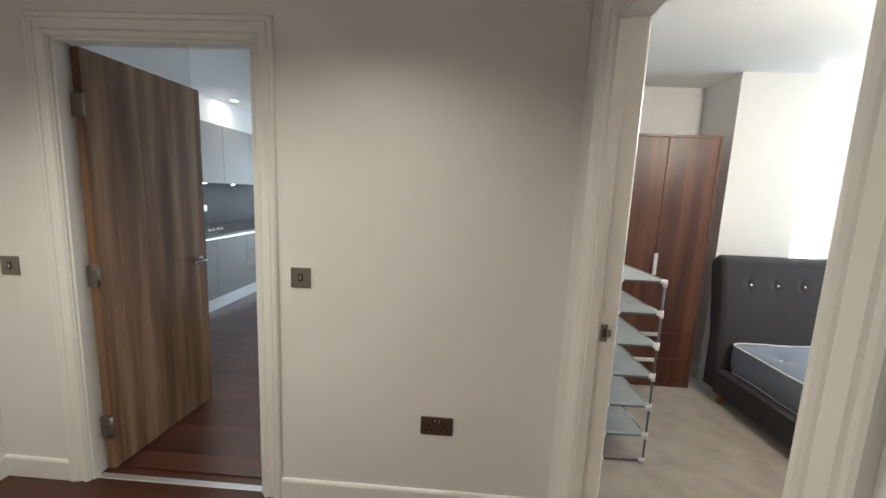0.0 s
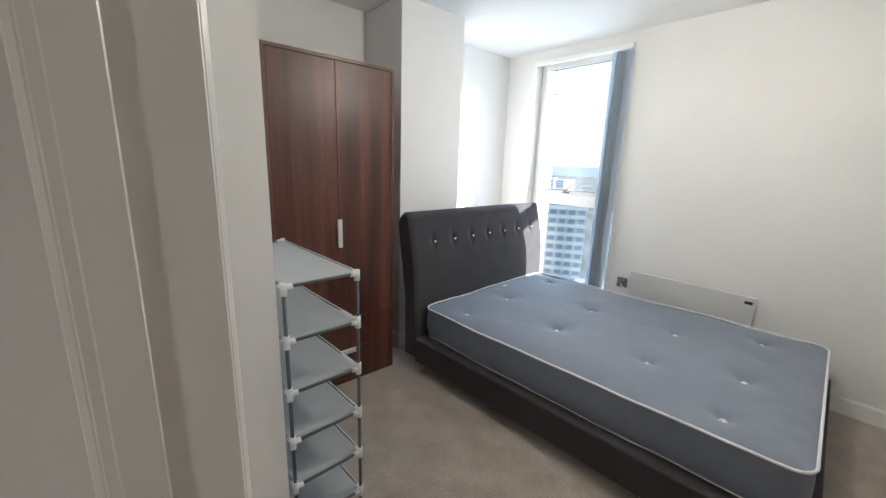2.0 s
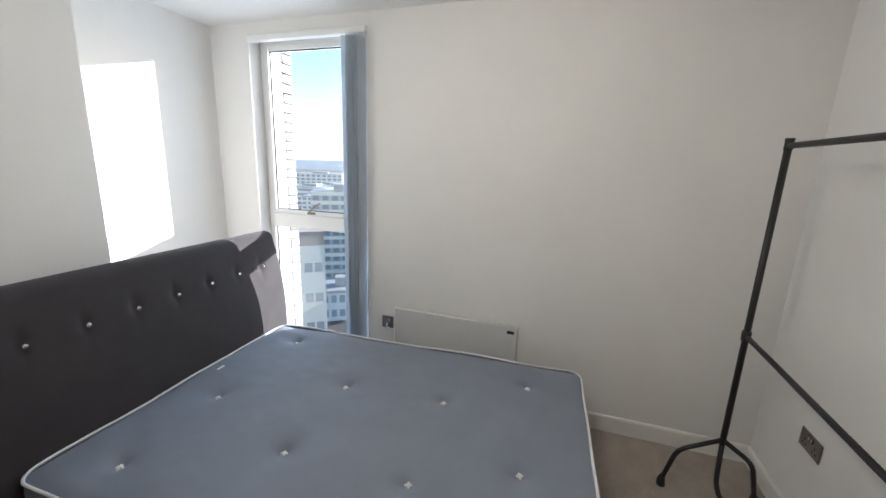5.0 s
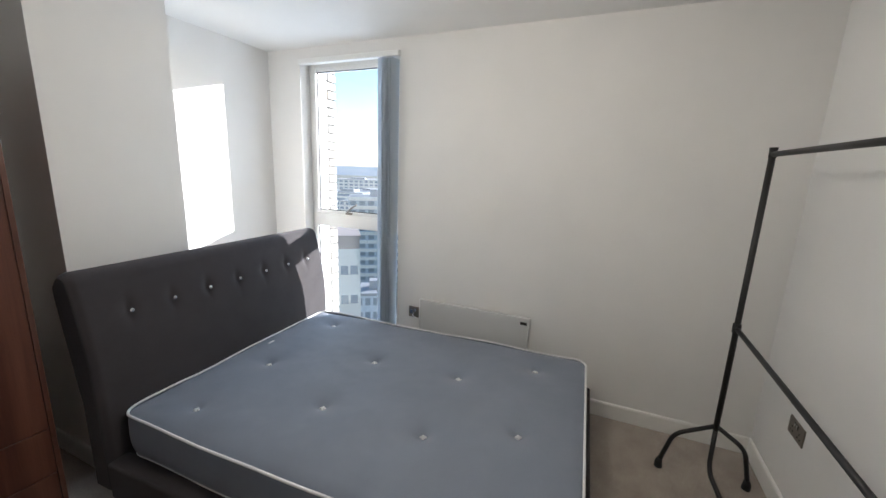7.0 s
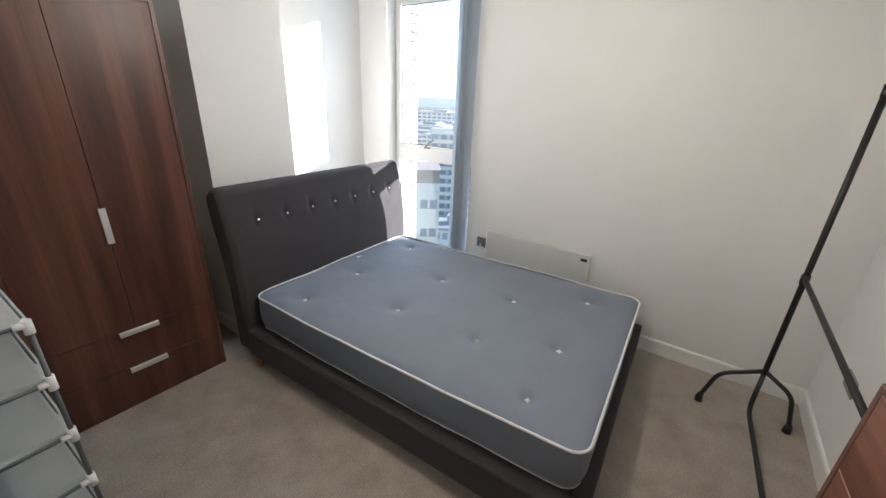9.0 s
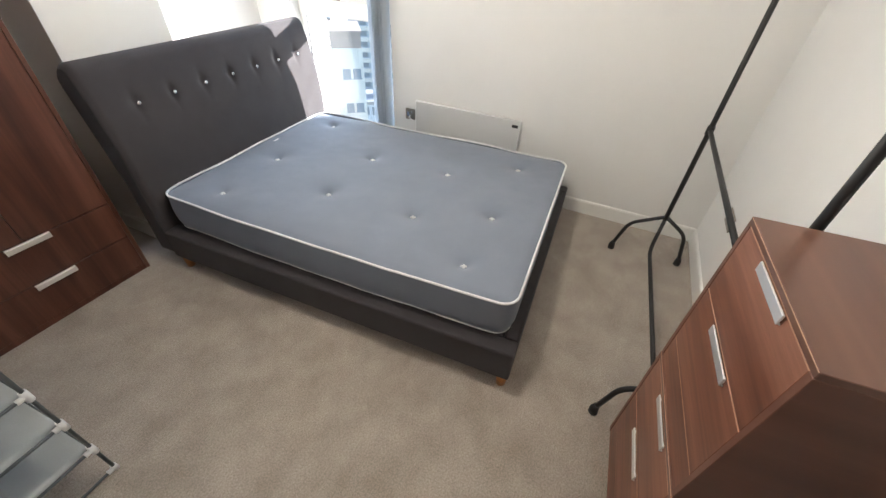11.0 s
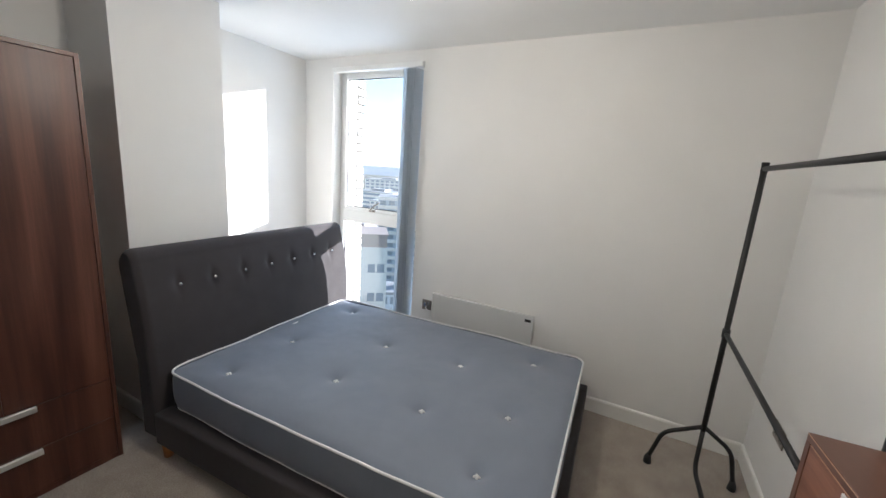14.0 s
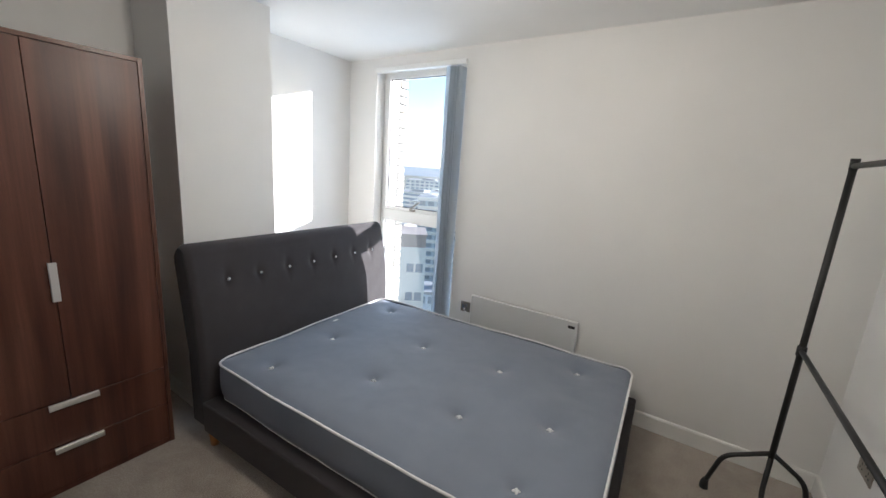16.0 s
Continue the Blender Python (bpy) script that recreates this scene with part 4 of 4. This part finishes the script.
def pendant():
    p = thing("pendant_light", pose(*PENDANT), "bare lit stick bulb hanging from a white ceiling rose", "pendant light")
    bm = bmesh.new()
    tube(bm, [(0, 0, 0.0), (0, 0, -0.012), (0, 0, -0.024), (0, 0, -0.030)], [0.046, 0.044, 0.030, 0.010], 24)
    part("ceiling_rose", bm, PLASTIC, p)
    bm = bmesh.new()
    tube(bm, [(0, 0, -0.028), (0, 0, -0.150)], 0.003, 8)
    part("flex", bm, PLASTIC, p)
    bm = bmesh.new()
    tube(bm, [(0, 0, -0.145), (0, 0, -0.160), (0, 0, -0.165), (0, 0, -0.200), (0, 0, -0.205)], [0.007, 0.013, 0.017, 0.018, 0.021], 20)
    holder = part("lampholder", bm, PLASTIC, p)
    bm = bmesh.new()
    tube(bm, [(0, 0, -0.203), (0, 0, -0.215), (0, 0, -0.248)], [0.017, 0.021, 0.021], 20)
    bulb = part("bulb", bm, PLASTIC, p, "white base of the energy-saving bulb")
    for sx in (-1, 1):
        bm = bmesh.new()
        u = 0.0095
        tube(bm, rounded([(sx * 0.011, -u, -0.246), (sx * 0.011, -u, -0.362), (sx * 0.011, u, -0.362), (sx * 0.011, u, -0.246)], 0.0094), 0.0072, 12)
        part("bulb_tube", bm, GLOW, bulb, "glowing white glass tube")
    return p


pendant()
for x, y in KITCHEN_SPOTS[:1]:
    downlight(x, y, ZC, "lit recessed downlight in the kitchen ceiling")


# ---- kitchen, seen through its doorway ----
def base_unit(y0, y1, drawers):
    u = thing("base_unit", pose(-2.78, y0, 0), "warm grey handleless kitchen base unit", "cabinet", "kitchen base units")
    W = y1 - y0
    part("carcass", boxes(((-0.56, 0.002, 0.15), (-0.02, W - 0.002, 0.87))), UNIT, u)
    part("plinth", boxes(((-0.50, 0.0, 0.0), (-0.03, W, 0.15))), TRIM, u, "pale plinth")
    if drawers:
        for za, zb in ((0.155, 0.40), (0.405, 0.64), (0.645, 0.835)):
            part("drawer_front", boxes(((-0.02, 0.002, za), (0.0, W - 0.002, zb)), bevel=0.0015), UNIT, u)
    else:
        part("door", boxes(((-0.02, 0.002, 0.155), (0.0, W - 0.002, 0.835)), bevel=0.0015), UNIT, u)
    part("grip_rail", boxes(((-0.03, 0.0, 0.84), (-0.012, W, 0.868))), ALU, u)
    return u


def wall_unit(y0, y1):
    u = thing("wall_unit", pose(-3.02, y0, 1.50), "warm grey handleless kitchen wall unit", "cabinet", "kitchen wall units")
    W = y1 - y0
    part("carcass", boxes(((-0.53, 0.002, 0.0), (-0.02, W - 0.002, 0.70))), UNIT, u)
    part("door", boxes(((-0.02, 0.002, -0.01), (0.0, W - 0.002, 0.70)), bevel=0.0015), UNIT, u)
    return u


ys = [3.09, 3.69, 4.29, 4.89, 5.49, 6.09, 6.69]
for i, (a, b) in enumerate(zip(ys, ys[1:])):
    base_unit(a, b, i in (3, 4))
    wall_unit(a - 0.04, b - 0.04)
wt = thing("worktop", pose(-3.55, 3.06, 0.87), "dark stone-effect kitchen worktop", "worktop")
part("slab", boxes(((0.0, 0.0, 0.0), (0.79, 3.64, 0.03)), bevel=0.003), WORKTOP, wt)
structure("trim_splashback", boxes(((-3.55, 3.06, 0.90), (-3.535, 6.7, 1.50))), STONE, "dark slate-effect kitchen splashback")
for y in (4.15, 4.75, 5.35):
    u = thing("under_unit_spot", pose(-3.22, y, 1.488), "small lit spotlight under a kitchen wall unit", "light", "under-unit spotlights")
    bm = bmesh.new()
    oval_plate(bm, (0, 0, 0), (0, 0, 1), 0.032, 0.012, 20)
    part("body", bm, CHROME, u)
    bm = bmesh.new()
    oval_plate(bm, (0, 0, -0.008), (0, 0, 1), 0.026, 0.006, 20)
    part("lens", bm, GLOW, u)
    lamp("unit_spot_light", "SPOT", look((-3.22, y, 1.47), (-3.28, y, 0.9)), 1.2, WARM, size=0.02, spot=radians(120))
for y, z in ((4.35, 1.12), (5.15, 1.14)):
    s = thing("double_socket", pose(-3.535, y, z, 0, 0, 90), "white-metal double socket on the kitchen splashback", "socket", "double wall sockets")
    p_ = plate(s, 0.147, 0.087)
    for x in (-0.036, 0.036):
        pins(p_, x, -0.010)
hob = thing("hob", pose(-3.22, 4.62, 0.90), "black ceramic hob on the worktop", "hob")
part("glass", boxes(((-0.25, -0.29, 0.0), (0.25, 0.29, 0.006)), bevel=0.002), WORKTOP, hob)
for x, y in ((-0.12, -0.14), (-0.12, 0.14), (0.12, -0.14), (0.12, 0.14)):
    bm = bmesh.new()
    tube(bm, [(x + 0.08 * math.cos(a), y + 0.08 * math.sin(a), 0.0065) for a in [2 * math.pi * i / 24 for i in range(24)]], 0.0015, 6, True)
    part("ring", bm, STEEL, hob)
for i in range(4):
    y = -0.12 + i * 0.08
    bm = bmesh.new()
    tube(bm, [(0.215, y, 0.005), (0.215, y, 0.032), (0.215, y, 0.038)], [0.018, 0.016, 0.010], 14)
    part("knob", bm, PLASTIC, hob, "small pale control knob")


# ---- outside: brick pier and the town far below ----
pier = structure("wall_pier", boxes(((4.151, 3.462, -2.0), (4.306, 4.2, 3.4))), MORTAR, "pale brick pier beside the window")

GROUND = material("town_ground", (0.10, 0.11, 0.10), 0.9)
_f = noise_tex(GROUND, coords(GROUND, (1, 1, 1)), 0.02, 6, 0.6)
base(GROUND, ramp(GROUND, _f, [(0.35, (0.055, 0.075, 0.04)), (0.55, (0.12, 0.12, 0.115)), (0.7, (0.20, 0.19, 0.18))]))
ROAD = paint("asphalt", (0.06, 0.06, 0.062), 0.9, 0.3)
# Pale blue-grey puts the aerial haze into the hills' own colour.
HILL = material("hazed_wooded_hill", (0.10, 0.13, 0.15), 0.95)
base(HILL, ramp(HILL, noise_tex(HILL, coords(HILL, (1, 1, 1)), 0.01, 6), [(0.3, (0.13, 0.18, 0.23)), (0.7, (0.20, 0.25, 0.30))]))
# FACADE_A, FACADE_C and PANE are lightened: distance haze painted into their colours.
FACADE_A = paint("hazed_blue_grey_cladding", (0.38, 0.44, 0.52), 0.4, 0.1)
FACADE_B = paint("pale_render", (0.62, 0.62, 0.60), 0.7, 0.1)
FACADE_C = paint("hazed_brown_brick_far", (0.34, 0.29, 0.27), 0.8, 0.1)
FACADE_D = paint("pale_blue_cladding", (0.48, 0.54, 0.62), 0.6, 0.1)
ROOFING = paint("grey_roofing", (0.30, 0.31, 0.33), 0.7, 0.2)
PANE = material("hazed_far_window_glass", (0.24, 0.28, 0.33), 0.25)

ZG = -38.0
bm = bmesh.new()
vs = [bm.verts.new(p) for p in ((-3500, -4500, ZG), (4600, -4500, ZG), (4600, 4500, ZG), (-3500, 4500, ZG))]
bm.faces.new(vs)
structure("ground", bm, GROUND, "town ground far below with grass and paving")


def building(x, y, w, d, h, turn, wall_mat, label, storeys, bays, band=False):
    b = thing("building", pose(x, y, ZG, 0, 0, turn), label, "building", "town buildings")
    wl = part("wall", boxes(((-w / 2, -d / 2, 0), (w / 2, d / 2, h))), wall_mat, b)
    part("roof", boxes(((-w / 2 - 0.3, -d / 2 - 0.3, h), (w / 2 + 0.3, d / 2 + 0.3, h + 0.7)), ((-w / 6, -d / 6, h + 0.7), (w / 6, d / 6, h + 3.0))), ROOFING, b)
    sh = h / storeys
    for face in range(2):
        span = d if face == 0 else w
        for k in range(storeys):
            z0, z1 = k * sh + sh * 0.32, k * sh + sh * 0.82
            n = 1 if band else bays
            for i in range(n):
                u0 = -span / 2 + span * (i + 0.18) / n if not band else -span / 2 + 0.6
                u1 = -span / 2 + span * (i + 0.82) / n if not band else span / 2 - 0.6
                if face == 0:
                    bm = boxes(((-w / 2 - 0.08, u0, z0), (-w / 2 + 0.1, u1, z1)))
                else:
                    bm = boxes(((u0, -d / 2 - 0.08, z0), (u1, -d / 2 + 0.1, z1)))
                part("window", bm, PANE, wl)
    return b


def balconies(b, w, d, h, storeys, mat):
    """Long balcony slabs with solid fronts on the face that looks along -x."""
    sh = h / storeys
    for k in range(1, storeys + 1):
        part("balcony", boxes(((-w / 2 - 1.5, -d / 2, k * sh - 0.25), (-w / 2 - 0.1, d / 2, k * sh)), ((-w / 2 - 1.5, -d / 2, k * sh), (-w / 2 - 1.35, d / 2, k * sh + 0.9))), mat, b, "pale balcony with a solid front")


flats = building(118, 75.5, 16, 21, 29, 33, FACADE_A, "blue-grey block of flats with long pale balconies", 10, 7)
balconies(flats, 16, 21, 29, 10, FACADE_B)
tower = thing("building", pose(58, 48, ZG, 0, 0, 39), "pale rendered tower block with a dark top storey", "building", "town buildings")
tw = part("wall", boxes(((-4.5, -5.1, 0), (4.5, 5.1, 25.0))), FACADE_B, tower)
part("roof", boxes(((-4.4, -5.0, 25.0), (4.4, 5.0, 27.2)), ((-4.6, -5.2, 27.2), (4.6, 5.2, 27.5))), FACADE_C, tower, "dark clad top storey")
for k in range(4):
    for u in (-4.6, -2.9, 0.6, 2.6):
        z = 3.6 + 5.6 * k
        part("window", boxes(((-4.58, u, z), (-4.45, u + 1.3, z + 1.5)), ((-4.62, u - 0.1, z - 0.14), (-4.45, u + 1.4, z))), PANE, tw)
building(84, 55, 9, 10, 7.5, 33, FACADE_D, "low pale blue building below the window", 2, 5)
building(101, 50, 12, 9, 6.0, 28, FACADE_B, "low pale building beside the road", 2, 4)
building(150, 128, 20, 22, 12, 10, FACADE_C, "brown brick building far below", 3, 6)
building(260, 175, 30, 40, 13, 15, FACADE_B, "pale low apartment block in the distance", 4, 9)
building(300, 225, 30, 44, 16, 5, FACADE_B, "pale apartment block in the distance", 4, 9, True)
building(360, 240, 40, 50, 14, -8, FACADE_C, "brown brick block in the distance", 4, 8)
building(460, 330, 60, 60, 22, 30, FACADE_B, "pale block in the distance", 5, 9)
building(560, 370, 50, 70, 18, 12, FACADE_A, "grey block in the distance", 5, 9, True)

for nm, w0, pts in (("road_main", 9, ((40, 174), (64, 137), (107, 70), (151, 3))), ("road_side", 7, ((50, 20), (84, 62), (92, 110), (140, 240)))):
    bm = bmesh.new()
    left, right = [], []
    P = [Vector((*p, 0)) for p in pts]
    for i, p in enumerate(P):
        t = ((P[min(i + 1, len(P) - 1)] - P[max(i - 1, 0)])).normalized()
        s = Vector((-t.y, t.x, 0)) * w0 / 2
        left.append(bm.verts.new((*(p + s).xy, ZG + 0.05)))
        right.append(bm.verts.new((*(p - s).xy, ZG + 0.05)))
    for i in range(len(P) - 1):
        bm.faces.new((left[i], left[i + 1], right[i + 1], right[i]))
    structure(nm, bm, ROAD, "grey asphalt road far below")

# far hills, hazed by their colour alone
bm = bmesh.new()
prev = None
for i in range(61):
    a = radians(-20 + 120 * i / 60)
    d = 2600
    h = ZG + 46 + 12 * noise.noise((i * 0.13, 0, 5)) + 5 * noise.noise((i * 0.6, 3, 5))
    pr = [bm.verts.new((d * r * math.cos(a), d * r * math.sin(a), z)) for r, z in ((0.72, ZG), (0.9, ZG + (h - ZG) * 0.65), (1.0, h), (1.2, ZG))]
    if prev:
        for k in range(3):
            bm.faces.new((prev[k], prev[k + 1], pr[k + 1], pr[k])).smooth = True
    prev = pr
structure("backdrop_hills", bm, HILL, "wooded hills on the horizon with haze painted into their blue-grey")

# bricks of the pier, last
brick_meshes = {}


def brick(parent, lo, hi):
    size = tuple(round(b - a, 3) for a, b in zip(lo, hi))
    if size not in brick_meshes:
        bm = boxes(((0, 0, 0), size), bevel=0.004)
        ob = part("brick", bm, BRICK, parent)
        brick_meshes[size] = ob.data
    else:
        ob = new("brick", brick_meshes[size])
        ob.parent = parent
    ob.location = lo
    return ob


course, L = 0.075, 0.215
for k in range(-6, 45):
    z = 0.02 + k * course
    if k % 2:
        spans = [(4.153, 4.205), (4.215, 4.318)]
    else:
        spans = [(4.153, 4.318)]
    for a, b in spans:
        brick(pier, (a, 3.45, z), (b, 3.552, z + 0.065))
    for j in range(2):
        y0 = 3.562 + j * (L + 0.01) + (0.0 if k % 2 else 0.05)
        brick(pier, (4.216, y0, z), (4.318, y0 + L, z + 0.065))

# boards of the kitchen floor, seen through its doorway
floor_kitchen = bpy.data.objects["floor_kitchen"]
board_meshes = {}
random.seed(4)
for k in range(28):
    y = 1.782 + k * 0.125
    x = -4.0 + (0.37 * k) % 1.2
    while x < 0.3:
        a, b = max(x, -2.05 if y < 3.0 else -2.8), min(x + 1.2, 0.29)
        if b - a > 0.005:
            size = round(b - a, 3)
            if size not in board_meshes:
                ob = part("floorboard", boxes(((0, 0, 0), (size - 0.0012, 0.1243, 0.007)), bevel=0.0004), BOARD, floor_kitchen)
                board_meshes[size] = ob.data
            else:
                ob = new("floorboard", board_meshes[size])
                ob.parent = floor_kitchen
            ob.location = (a, y, -0.0055)
        x += 1.2
